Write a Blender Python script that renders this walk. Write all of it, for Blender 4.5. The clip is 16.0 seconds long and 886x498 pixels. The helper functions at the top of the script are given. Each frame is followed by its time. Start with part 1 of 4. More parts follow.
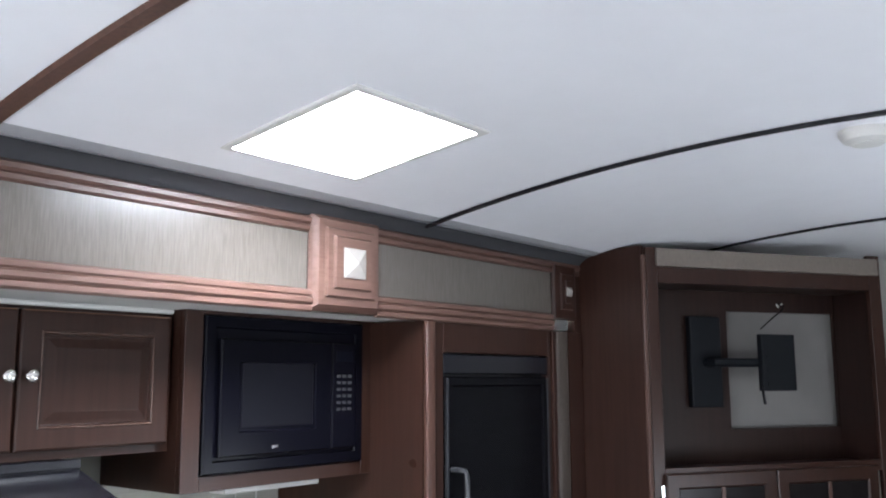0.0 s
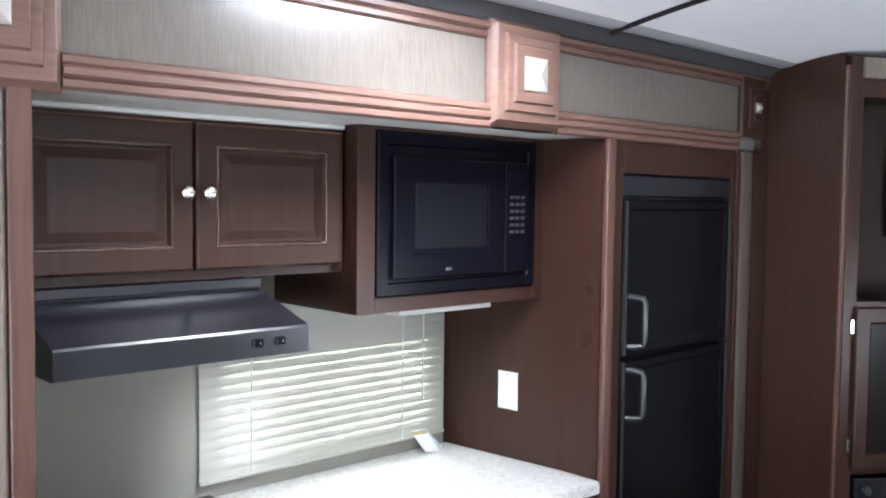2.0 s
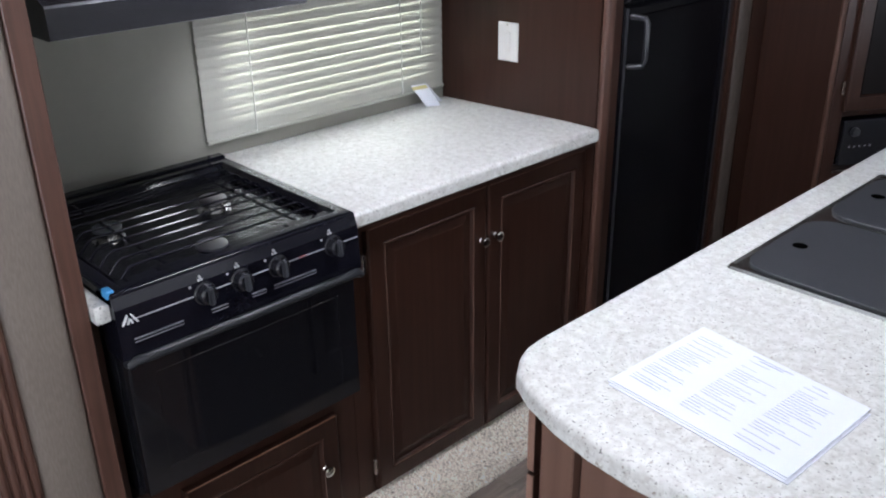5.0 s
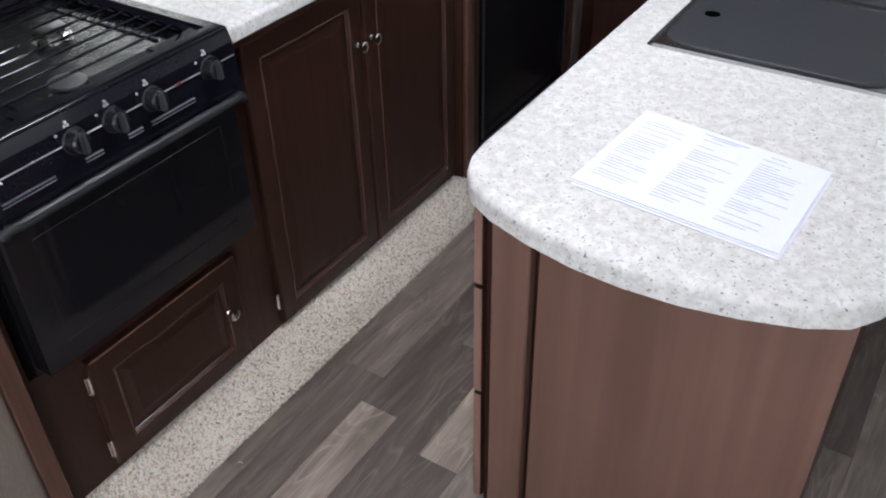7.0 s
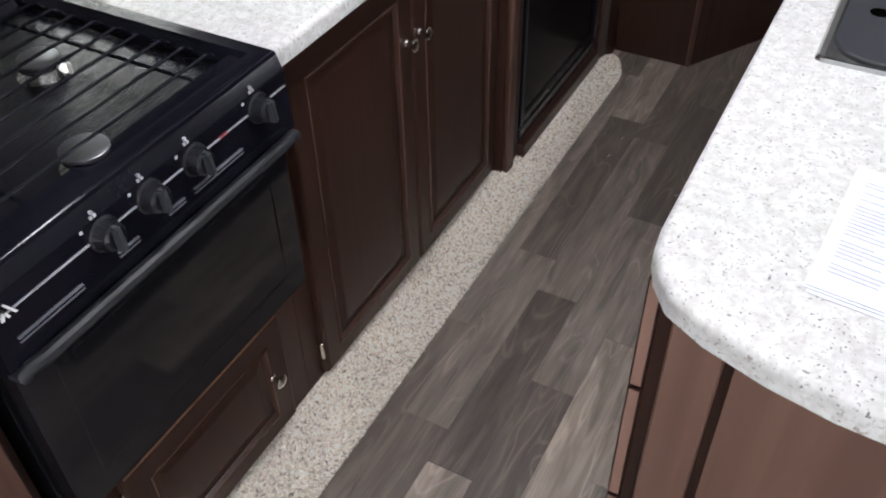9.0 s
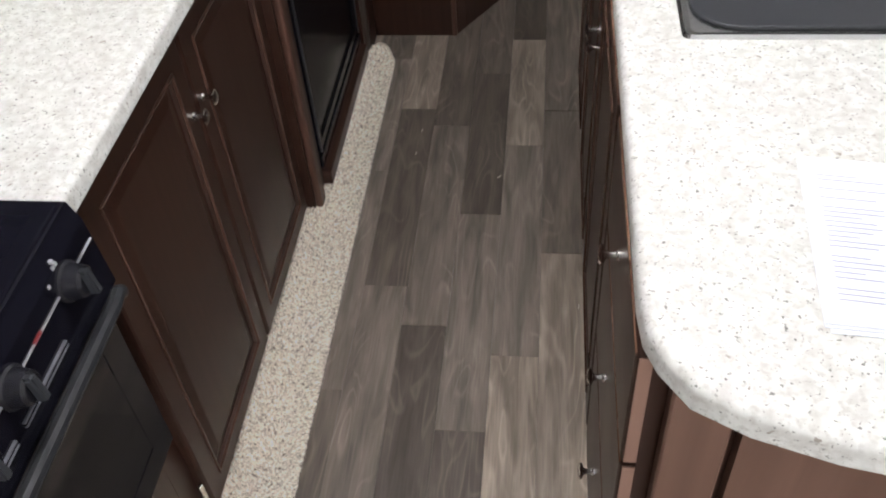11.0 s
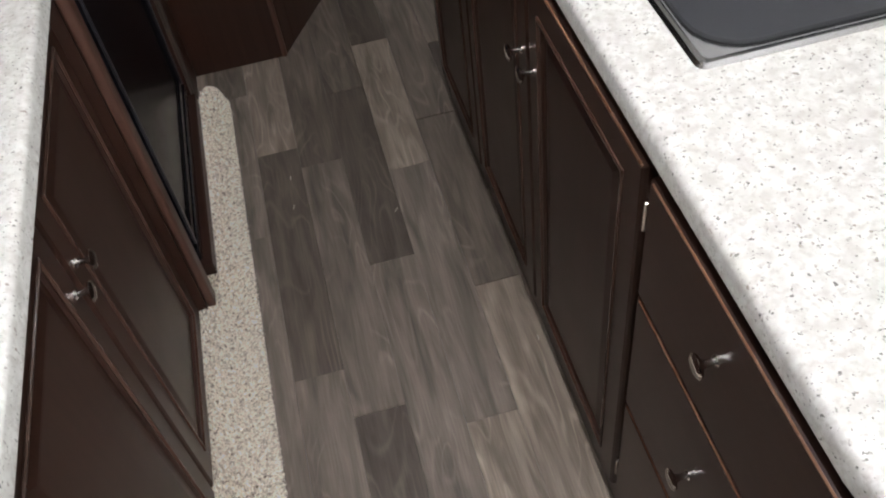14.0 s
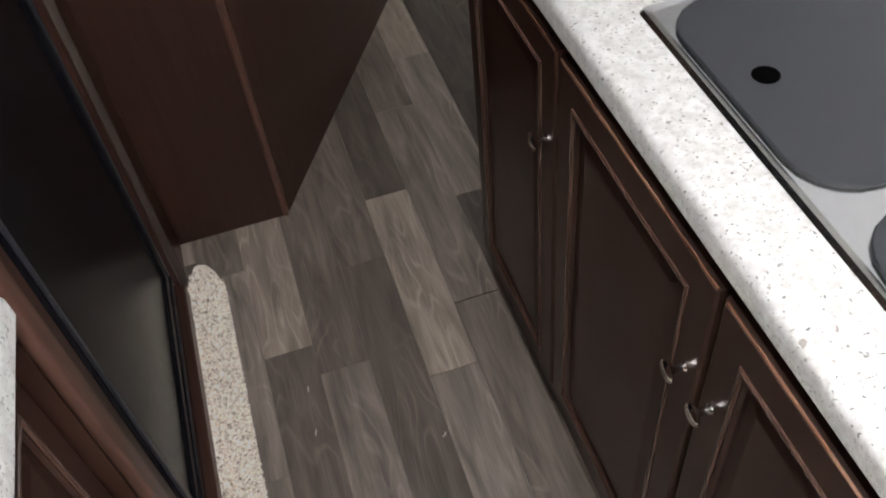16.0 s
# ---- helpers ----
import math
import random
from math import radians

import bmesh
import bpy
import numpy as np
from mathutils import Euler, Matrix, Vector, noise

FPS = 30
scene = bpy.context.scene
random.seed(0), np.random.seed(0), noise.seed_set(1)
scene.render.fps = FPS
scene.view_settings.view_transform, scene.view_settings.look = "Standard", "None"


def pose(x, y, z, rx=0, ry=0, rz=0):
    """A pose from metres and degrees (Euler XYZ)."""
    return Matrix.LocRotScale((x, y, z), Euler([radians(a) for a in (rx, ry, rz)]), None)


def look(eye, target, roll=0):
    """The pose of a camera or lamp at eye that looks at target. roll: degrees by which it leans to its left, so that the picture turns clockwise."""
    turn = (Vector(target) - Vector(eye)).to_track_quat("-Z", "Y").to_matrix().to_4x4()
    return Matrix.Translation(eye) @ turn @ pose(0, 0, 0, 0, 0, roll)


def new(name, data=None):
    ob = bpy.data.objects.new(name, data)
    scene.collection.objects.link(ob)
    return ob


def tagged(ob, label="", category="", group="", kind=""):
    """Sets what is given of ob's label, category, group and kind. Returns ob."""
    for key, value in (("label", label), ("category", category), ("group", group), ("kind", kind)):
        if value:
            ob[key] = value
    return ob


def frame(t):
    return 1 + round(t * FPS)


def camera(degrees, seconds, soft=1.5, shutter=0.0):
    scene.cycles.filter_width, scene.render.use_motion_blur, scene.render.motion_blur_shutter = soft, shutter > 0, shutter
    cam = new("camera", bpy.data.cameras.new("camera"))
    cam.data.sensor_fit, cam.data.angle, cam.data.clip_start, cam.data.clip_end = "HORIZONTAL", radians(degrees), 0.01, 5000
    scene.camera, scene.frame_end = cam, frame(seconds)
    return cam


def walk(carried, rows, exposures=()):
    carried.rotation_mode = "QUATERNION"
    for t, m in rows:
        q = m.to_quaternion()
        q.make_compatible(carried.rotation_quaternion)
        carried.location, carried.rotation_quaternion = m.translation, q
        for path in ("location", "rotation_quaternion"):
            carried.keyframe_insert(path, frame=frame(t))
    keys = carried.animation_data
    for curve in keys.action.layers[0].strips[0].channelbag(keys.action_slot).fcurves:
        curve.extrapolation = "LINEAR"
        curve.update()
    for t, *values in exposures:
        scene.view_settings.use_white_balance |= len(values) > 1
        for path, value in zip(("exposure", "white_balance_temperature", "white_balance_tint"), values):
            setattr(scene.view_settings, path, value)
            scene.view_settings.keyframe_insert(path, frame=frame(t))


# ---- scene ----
cam = camera(53.0, 16.0, soft=2.0)
PATH = [
    (0, (1.275, 0.722, 1.675), (0.024, 2.252, 1.9715), -0.25),
    (0.5, (1.222, 0.739, 1.710), (-0.1245, 2.199, 1.941), 0.1),
    (1, (1.155, 0.747, 1.727), (-0.265, 2.153, 1.824), 0.5),
    (1.5, (1.090, 0.757, 1.727), (-0.376, 2.120, 1.705), 0.7),
    (2, (1.047, 0.762, 1.683), (-0.42, 2.116, 1.574), 0.7),
    (2.5, (1.041, 0.75, 1.664), (-0.422, 2.099, 1.461), 1.1),
    (3, (1.054, 0.733, 1.66), (-0.415, 2.053, 1.348), 1.4),
    (3.5, (1.046, 0.731, 1.657), (-0.402, 2.046, 1.239), 1.0),
    (4, (1.05, 0.72, 1.655), (-0.36, 2.031, 1.112), 0.9),
    (4.5, (1.035, 0.723, 1.65), (-0.337, 2.002, 0.956), -0.1),
    (5, (1.016, 0.739, 1.658), (-0.302, 1.99, 0.823), -0.8),
    (5.2, (0.976, 0.791, 1.646), (-0.331, 2.023, 0.765), -1.4),
    (7.3, (0.772, 0.717, 1.596), (-0.071, 2.035, 0.351), -1.5),
    (7.5, (0.759, 0.735, 1.595), (-0.094, 2.028, 0.33), -1.9),
    (8, (0.685, 0.861, 1.582), (-0.217, 2.086, 0.284), -2.8),
    (8.2, (0.606, 0.891, 1.588), (-0.267, 2.128, 0.281), -2.0),
    (10.3, (0.153, 1.001, 1.543), (-0.289, 2.353, 0.137), -6.7),
    (10.5, (0.134, 1.034, 1.54), (-0.253, 2.393, 0.124), -7.1),
    (11, (0.104, 1.155, 1.557), (-0.112, 2.546, 0.136), -4.8),
    (11.5, (0.062, 1.213, 1.552), (-0.048, 2.608, 0.122), -5.1),
    (12, (-0.008, 1.244, 1.552), (-0.017, 2.614, 0.095), -6.2),
    (12.5, (-0.059, 1.28, 1.549), (0.058, 2.639, 0.085), -5.7),
    (13, (-0.088, 1.323, 1.544), (0.113, 2.664, 0.074), -4.9),
    (13.5, (-0.104, 1.389, 1.533), (0.063, 2.697, 0.029), -8.2),
    (14, (-0.105, 1.504, 1.529), (0.067, 2.792, 0.009), -8.6),
    (14.5, (-0.094, 1.658, 1.528), (0.041, 2.944, 0.002), -8.1),
    (15, (-0.112, 1.783, 1.54), (0.046, 3.066, 0.013), -8.9),
    (15.5, (-0.142, 1.975, 1.547), (0.095, 3.26, 0.033), -8.5),
    (16, (-0.147, 2.11, 1.521), (0.13, 3.393, 0.012), -7.2),
]

EXPOSURES = [(0, -0.1, 6000, 13), (0.5, -0.22, 6000, 13), (1.0, -0.04, 6000, 14), (1.5, 0.2, 6030, 14), (2.0, 0.36, 6050, 14), (2.5, 0.15, 6050, 15), (3.0, -0.08, 6050, 16), (3.5, -0.22, 6050, 16), (4.5, -0.4, 6100, 16), (5.0, -0.46, 6100, 16), (7.5, -0.42, 6250, 17), (8.0, -0.42, 6250, 17), (10.5, -0.14, 6700, 14), (11.5, -0.42, 6750, 14), (12.0, -0.55, 6750, 14), (13.0, -0.5, 6750, 14), (14.0, -0.36, 6750, 14), (15.0, -0.14, 6750, 14), (16, 0.1, 6700, 14)]
EAST_FILL_POWER, REAR_POWER, KITCHEN_POWER, FAR_POWER, SIDE_POWER = 20.0, 86.0, 0.12, 22.0, 3.0
VENT, OUTSIDE = 70.0, 30.0
VENT_BOX = (-0.232, 0.138, 1.860, 2.230)
DETECTOR = (0.78, 2.86)
KNOB_YS = (1.452, 1.533, 1.620, 1.760)
SCRAPS = ((-0.008, 2.952, 0.8), (-0.236, 3.145, 1.4), (-0.242, 3.043, 1.2), (-0.325, 1.564, 0.3), (0.196, 2.503, 1.5))
NICHE = (0.50, 1.034, 1.490, 1.950)
MOUNT_PLATE = (0.306, 0.447, 1.575, 1.925)
MOUNT_HEAD = (0.550, 0.708, 1.637, 1.853)

walk(cam, [(t, look(eye, target, roll)) for t, eye, target, roll in PATH], EXPOSURES)

# ---- light ----
world = bpy.data.worlds.new("world")
scene.world = world
world.use_nodes = True
sky = world.node_tree.nodes.new("ShaderNodeTexSky")
sky.sky_type, sky.sun_disc, sky.sun_elevation, sky.sun_rotation = "NISHITA", False, radians(40), radians(120)
world.node_tree.links.new(sky.outputs[0], world.node_tree.nodes["Background"].inputs[0])
world.node_tree.nodes["Background"].inputs[1].default_value = 0.08


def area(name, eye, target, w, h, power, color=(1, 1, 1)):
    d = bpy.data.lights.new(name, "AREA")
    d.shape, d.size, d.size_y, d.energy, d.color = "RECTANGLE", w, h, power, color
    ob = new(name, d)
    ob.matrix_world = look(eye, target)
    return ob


# Added fill lamps by the east wall and behind the camera; no openings built.
area("east_fill", (1.76, -0.3, 1.1), (0.6, 0.3, 2.1), 0.6, 1.5, EAST_FILL_POWER, (0.93, 0.97, 1.0))
area("rear_fill", (0.9, -1.25, 0.85), (0.8, -0.45, 2.1), 1.7, 0.9, REAR_POWER, (0.92, 0.96, 1.0))
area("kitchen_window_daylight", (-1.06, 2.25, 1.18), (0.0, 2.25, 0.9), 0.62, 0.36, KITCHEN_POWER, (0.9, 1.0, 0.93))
# Added fill lamp that lifts the far ceiling; no window is built here.
area("far_east_fill", (1.77, 3.7, 1.1), (1.1, 3.1, 2.2), 0.6, 0.8, FAR_POWER, (0.93, 0.97, 1.0))
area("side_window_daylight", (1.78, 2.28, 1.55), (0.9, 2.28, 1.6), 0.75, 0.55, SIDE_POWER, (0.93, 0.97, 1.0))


# ---- materials ----
def material(name, rough=0.5, metal=0.0, **more):
    m = bpy.data.materials.new(name)
    m.use_nodes = True
    b = m.node_tree.nodes["Principled BSDF"]
    b.inputs["Roughness"].default_value, b.inputs["Metallic"].default_value = rough, metal
    for key, value in more.items():
        b.inputs[key.replace("_", " ")].default_value = value
    return m, m.node_tree, b


def plain(name, color, rough=0.5, metal=0.0, bump=0.0, scale=60.0, vary=0.08, **more):
    """A material with slight variation at two scales."""
    m, nt, b = material(name, rough, metal, **more)
    n, l = nt.nodes, nt.links
    co = n.new("ShaderNodeTexCoord")
    a, c = n.new("ShaderNodeTexNoise"), n.new("ShaderNodeTexNoise")
    a.inputs["Scale"].default_value, c.inputs["Scale"].default_value = scale, 3.5
    a.inputs["Detail"].default_value = 5
    mix = n.new("ShaderNodeMath")
    mix.operation = "ADD"
    ramp = n.new("ShaderNodeMapRange")
    ramp.inputs["From Max"].default_value = 2.0
    ramp.inputs["To Min"].default_value, ramp.inputs["To Max"].default_value = 1 - vary * 2, 1 + vary * 2
    tint = n.new("ShaderNodeMix")
    tint.data_type, tint.blend_type = "RGBA", "MULTIPLY"
    tint.inputs[0].default_value = 1
    tint.inputs[6].default_value = (*color, 1)
    for t in (a, c):
        l.new(co.outputs["Object"], t.inputs["Vector"])
    l.new(a.outputs[0], mix.inputs[0]), l.new(c.outputs[0], mix.inputs[1])
    l.new(mix.outputs[0], ramp.inputs["Value"]), l.new(ramp.outputs[0], tint.inputs[7])
    l.new(tint.outputs[2], b.inputs["Base Color"])
    if bump:
        bp = n.new("ShaderNodeBump")
        bp.inputs["Strength"].default_value, bp.inputs["Distance"].default_value = bump, 0.002
        l.new(a.outputs[0], bp.inputs["Height"]), l.new(bp.outputs[0], b.inputs["Normal"])
    return m


def wood(name, dark, light, rough=0.32, axis=2, fine=90.0, spec=0.5):
    """Printed wood grain that runs along one axis of the world."""
    m, nt, b = material(name, rough)
    n, l = nt.nodes, nt.links
    b.inputs["Specular IOR Level"].default_value = spec
    geo, mp = n.new("ShaderNodeNewGeometry"), n.new("ShaderNodeMapping")
    s = [fine] * 3
    s[axis] = fine / 22
    mp.inputs["Scale"].default_value = s
    grain, cloud = n.new("ShaderNodeTexNoise"), n.new("ShaderNodeTexNoise")
    grain.inputs["Scale"].default_value, grain.inputs["Detail"].default_value, grain.inputs["Distortion"].default_value = 1.0, 6, 0.4
    cloud.inputs["Scale"].default_value = 5.0
    ramp = n.new("ShaderNodeValToRGB")
    ramp.color_ramp.elements[0].position, ramp.color_ramp.elements[1].position = 0.32, 0.72
    ramp.color_ramp.elements[0].color, ramp.color_ramp.elements[1].color = (*dark, 1), (*light, 1)
    add = n.new("ShaderNodeMath")
    add.operation = "MULTIPLY_ADD"
    add.inputs[1].default_value, add.inputs[2].default_value = 0.3, -0.15
    tot = n.new("ShaderNodeMath")
    l.new(geo.outputs["Position"], mp.inputs["Vector"]), l.new(mp.outputs[0], grain.inputs["Vector"])
    l.new(geo.outputs["Position"], cloud.inputs["Vector"])
    l.new(cloud.outputs[0], add.inputs[0]), l.new(add.outputs[0], tot.inputs[0]), l.new(grain.outputs[0], tot.inputs[1])
    l.new(tot.outputs[0], ramp.inputs[0]), l.new(ramp.outputs[0], b.inputs["Base Color"])
    bp = n.new("ShaderNodeBump")
    bp.inputs["Strength"].default_value, bp.inputs["Distance"].default_value = 0.05, 0.0008
    l.new(grain.outputs[0], bp.inputs["Height"]), l.new(bp.outputs[0], b.inputs["Normal"])
    rr = n.new("ShaderNodeMapRange")
    rr.inputs["To Min"].default_value, rr.inputs["To Max"].default_value = rough - 0.06, rough + 0.1
    l.new(cloud.outputs[0], rr.inputs["Value"]), l.new(rr.outputs[0], b.inputs["Roughness"])
    return m


def laminate(name):
    """Speckled stone-look laminate."""
    m, nt, b = material(name, 0.42, Specular_IOR_Level=0.35)
    n, l = nt.nodes, nt.links
    geo = n.new("ShaderNodeNewGeometry")
    color = None
    base = n.new("ShaderNodeTexNoise")
    base.inputs["Scale"].default_value, base.inputs["Detail"].default_value = 55, 9
    ramp = n.new("ShaderNodeValToRGB")
    ramp.color_ramp.elements[0].position, ramp.color_ramp.elements[1].position = 0.3, 0.62
    ramp.color_ramp.elements[0].color, ramp.color_ramp.elements[1].color = (0.50, 0.495, 0.472, 1), (0.65, 0.655, 0.63, 1)
    l.new(geo.outputs["Position"], base.inputs["Vector"]), l.new(base.outputs[0], ramp.inputs[0])
    color = ramp.outputs[0]
    for scale, low, high, tone in ((150, 0.662, 0.71, (0.16, 0.16, 0.15)), (90, 0.68, 0.72, (0.30, 0.27, 0.24)), (230, 0.64, 0.70, (0.20, 0.205, 0.185)), (140, 0.50, 0.72, (0.48, 0.47, 0.445))):
        t, r, mix = n.new("ShaderNodeTexNoise"), n.new("ShaderNodeMapRange"), n.new("ShaderNodeMix")
        warp = n.new("ShaderNodeVectorMath")
        warp.inputs[1].default_value = (scale, scale * 0.37, 1.7)
        t.inputs["Scale"].default_value, t.inputs["Detail"].default_value = scale, 2.5
        r.inputs["From Min"].default_value, r.inputs["From Max"].default_value = low, high
        mix.data_type = "RGBA"
        mix.inputs[7].default_value = (*tone, 1)
        l.new(geo.outputs["Position"], warp.inputs[0]), l.new(warp.outputs[0], t.inputs["Vector"])
        l.new(t.outputs[0], r.inputs["Value"]), l.new(r.outputs[0], mix.inputs[0]), l.new(color, mix.inputs[6])
        color = mix.outputs[2]
    l.new(color, b.inputs["Base Color"])
    bp = n.new("ShaderNodeBump")
    bp.inputs["Strength"].default_value, bp.inputs["Distance"].default_value = 0.1, 0.0005
    fine = n.new("ShaderNodeTexNoise")
    fine.inputs["Scale"].default_value = 420
    l.new(geo.outputs["Position"], fine.inputs["Vector"]), l.new(fine.outputs[0], bp.inputs["Height"]), l.new(bp.outputs[0], b.inputs["Normal"])
    return m


def carpet_material():
    m, nt, b = material("carpet", 0.95)
    n, l = nt.nodes, nt.links
    geo = n.new("ShaderNodeNewGeometry")
    a, c = n.new("ShaderNodeTexNoise"), n.new("ShaderNodeTexVoronoi")
    a.inputs["Scale"].default_value, a.inputs["Detail"].default_value, c.inputs["Scale"].default_value = 130, 3, 260
    ramp = n.new("ShaderNodeValToRGB")
    e = ramp.color_ramp.elements
    e[0].position, e[0].color, e[1].position, e[1].color = 0.31, (0.22, 0.18, 0.14, 1), 0.56, (0.95, 0.89, 0.79, 1)
    mid = e.new(0.40)
    mid.color = (0.84, 0.76, 0.66, 1)
    l.new(geo.outputs["Position"], a.inputs["Vector"]), l.new(geo.outputs["Position"], c.inputs["Vector"])
    l.new(a.outputs[0], ramp.inputs[0])
    tuft = n.new("ShaderNodeMapRange")
    tuft.inputs["To Min"].default_value, tuft.inputs["To Max"].default_value = 0.62, 1.5
    tint = n.new("ShaderNodeMix")
    tint.data_type, tint.blend_type = "RGBA", "MULTIPLY"
    tint.inputs[0].default_value = 1
    l.new(geo.outputs["Random Per Island"], tuft.inputs["Value"]), l.new(ramp.outputs[0], tint.inputs[6]), l.new(tuft.outputs[0], tint.inputs[7])
    l.new(tint.outputs[2], b.inputs["Base Color"])
    bp = n.new("ShaderNodeBump")
    bp.inputs["Strength"].default_value, bp.inputs["Distance"].default_value = 0.9, 0.004
    l.new(c.outputs[0], bp.inputs["Height"]), l.new(bp.outputs[0], b.inputs["Normal"])
    return m


def math_node(nt, op, *values, clamp=False):
    m = nt.nodes.new("ShaderNodeMath")
    m.operation, m.use_clamp = op, clamp
    for i, v in enumerate(values):
        if isinstance(v, (int, float)):
            m.inputs[i].default_value = v
        else:
            nt.links.new(v, m.inputs[i])
    return m.outputs[0]


def plank_material(name="plank_vinyl", low=0.0, high=1.0, warm=1.0):
    """Grey-brown printed plank; every plank has its own shade and its own piece of grain."""
    m, nt, b = material(name, 0.42)
    n, l = nt.nodes, nt.links
    geo, info, off = n.new("ShaderNodeNewGeometry"), n.new("ShaderNodeObjectInfo"), n.new("ShaderNodeCombineXYZ")
    shift = math_node(nt, "MULTIPLY", info.outputs["Random"], 40.0)
    l.new(shift, off.inputs[0]), l.new(shift, off.inputs[1])
    add = n.new("ShaderNodeVectorMath")
    l.new(geo.outputs["Position"], add.inputs[0]), l.new(off.outputs[0], add.inputs[1])

    def noise_at(sx, sy, detail, distort=0.0):
        mp, t = n.new("ShaderNodeMapping"), n.new("ShaderNodeTexNoise")
        mp.inputs["Scale"].default_value = (sx, sy, 1)
        t.inputs["Scale"].default_value, t.inputs["Detail"].default_value, t.inputs["Distortion"].default_value = 1, detail, distort
        l.new(add.outputs[0], mp.inputs["Vector"]), l.new(mp.outputs[0], t.inputs["Vector"])
        return t.outputs[0]

    fibre, mottle, field, mask = noise_at(300, 11, 4), noise_at(30, 3.6, 5, 0.7), noise_at(12, 2.6, 1.5, 0.5), noise_at(9, 3.0, 1)
    ring = math_node(nt, "SINE", math_node(nt, "MULTIPLY", field, 60.0))
    ring = math_node(nt, "POWER", math_node(nt, "MAXIMUM", ring, 0.0), 3.0)
    ring = math_node(nt, "MULTIPLY", ring, math_node(nt, "MULTIPLY", math_node(nt, "SUBTRACT", mask, 0.44, clamp=True), 5.0, clamp=True))
    ramp = n.new("ShaderNodeValToRGB")
    e = ramp.color_ramp.elements
    e[0].position, e[0].color, e[1].position, e[1].color = 0.0, (0.066, 0.053, 0.044, 1), 1.0, (0.285 * warm, 0.240, 0.198 / warm, 1)
    for pos, c in ((0.3, (0.117, 0.094, 0.078, 1)), (0.7, (0.200 * warm, 0.166, 0.140, 1))):
        e.new(pos).color = c
    l.new(math_node(nt, "MULTIPLY_ADD", info.outputs["Random"], high - low, low), ramp.inputs[0])
    value = math_node(nt, "MULTIPLY_ADD", mottle, 2.1, 0.02)
    value = math_node(nt, "MULTIPLY", value, math_node(nt, "MULTIPLY_ADD", fibre, 0.75, 0.60))
    value = math_node(nt, "MULTIPLY_ADD", ring, 0.5, value)
    tint = n.new("ShaderNodeMix")
    tint.data_type, tint.blend_type = "RGBA", "MULTIPLY"
    tint.inputs[0].default_value = 1
    l.new(ramp.outputs[0], tint.inputs[6]), l.new(value, tint.inputs[7]), l.new(tint.outputs[2], b.inputs["Base Color"])
    bp = n.new("ShaderNodeBump")
    bp.inputs["Strength"].default_value, bp.inputs["Distance"].default_value = 0.15, 0.001
    l.new(fibre, bp.inputs["Height"]), l.new(bp.outputs[0], b.inputs["Normal"])
    l.new(math_node(nt, "MULTIPLY_ADD", mottle, 0.3, 0.28), b.inputs["Roughness"])
    return m


def wallpaper_material(name, dark, light, rough, sz):
    m, nt, b = material(name, rough)
    n, l = nt.nodes, nt.links
    geo, mp, a, c = n.new("ShaderNodeNewGeometry"), n.new("ShaderNodeMapping"), n.new("ShaderNodeTexNoise"), n.new("ShaderNodeTexNoise")
    mp.inputs["Scale"].default_value = sz
    a.inputs["Scale"].default_value, a.inputs["Detail"].default_value, c.inputs["Scale"].default_value = 1, 5, 4
    ramp = n.new("ShaderNodeValToRGB")
    e = ramp.color_ramp.elements
    e[0].position, e[0].color, e[1].position, e[1].color = 0.35, (*dark, 1), 0.65, (*light, 1)
    l.new(geo.outputs["Position"], mp.inputs["Vector"]), l.new(mp.outputs[0], a.inputs["Vector"])
    mx = n.new("ShaderNodeMath")
    mx.operation = "MULTIPLY_ADD"
    mx.inputs[1].default_value = 0.25
    l.new(geo.outputs["Position"], c.inputs["Vector"]), l.new(c.outputs[0], mx.inputs[0])
    sub = n.new("ShaderNodeMath")
    sub.operation = "SUBTRACT"
    sub.inputs[1].default_value = 0.12
    l.new(a.outputs[0], sub.inputs[0]), l.new(sub.outputs[0], mx.inputs[2])
    l.new(mx.outputs[0], ramp.inputs[0]), l.new(ramp.outputs[0], b.inputs["Base Color"])
    bp = n.new("ShaderNodeBump")
    bp.inputs["Strength"].default_value, bp.inputs["Distance"].default_value = 0.25, 0.001
    l.new(a.outputs[0], bp.inputs["Height"]), l.new(bp.outputs[0], b.inputs["Normal"])
    return m


def glow(name, color, strength):
    m, nt, b = material(name)
    b.inputs["Base Color"].default_value = (0.8, 0.8, 0.8, 1)
    b.inputs["Emission Color"].default_value, b.inputs["Emission Strength"].default_value = (*color, 1), strength
    return m


CHERRY = wood("cherry_vertical", (0.029, 0.0126, 0.0086), (0.041, 0.0180, 0.0122), 0.3, 2, 60, 0.28)
CHERRY_Y = wood("cherry_lengthwise", (0.029, 0.0126, 0.0086), (0.041, 0.0180, 0.0122), 0.3, 1, 60, 0.28)
CHERRY_LIGHT = wood("cherry_trim", (0.118, 0.064, 0.048), (0.165, 0.094, 0.073), 0.36, 1)
CROWN_SHADED = wood("crown_wood_shaded", (0.082, 0.043, 0.033), (0.125, 0.069, 0.053), 0.36, 1)
CHERRY_TRIM_V = wood("cherry_trim_vertical", (0.065, 0.030, 0.021), (0.11, 0.053, 0.037), 0.4, 2)
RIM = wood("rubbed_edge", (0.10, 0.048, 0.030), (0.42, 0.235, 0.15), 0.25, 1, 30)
LIT_END = wood("lit_end_wood", (0.20, 0.112, 0.082), (0.28, 0.165, 0.125), 0.4, 2, 24)
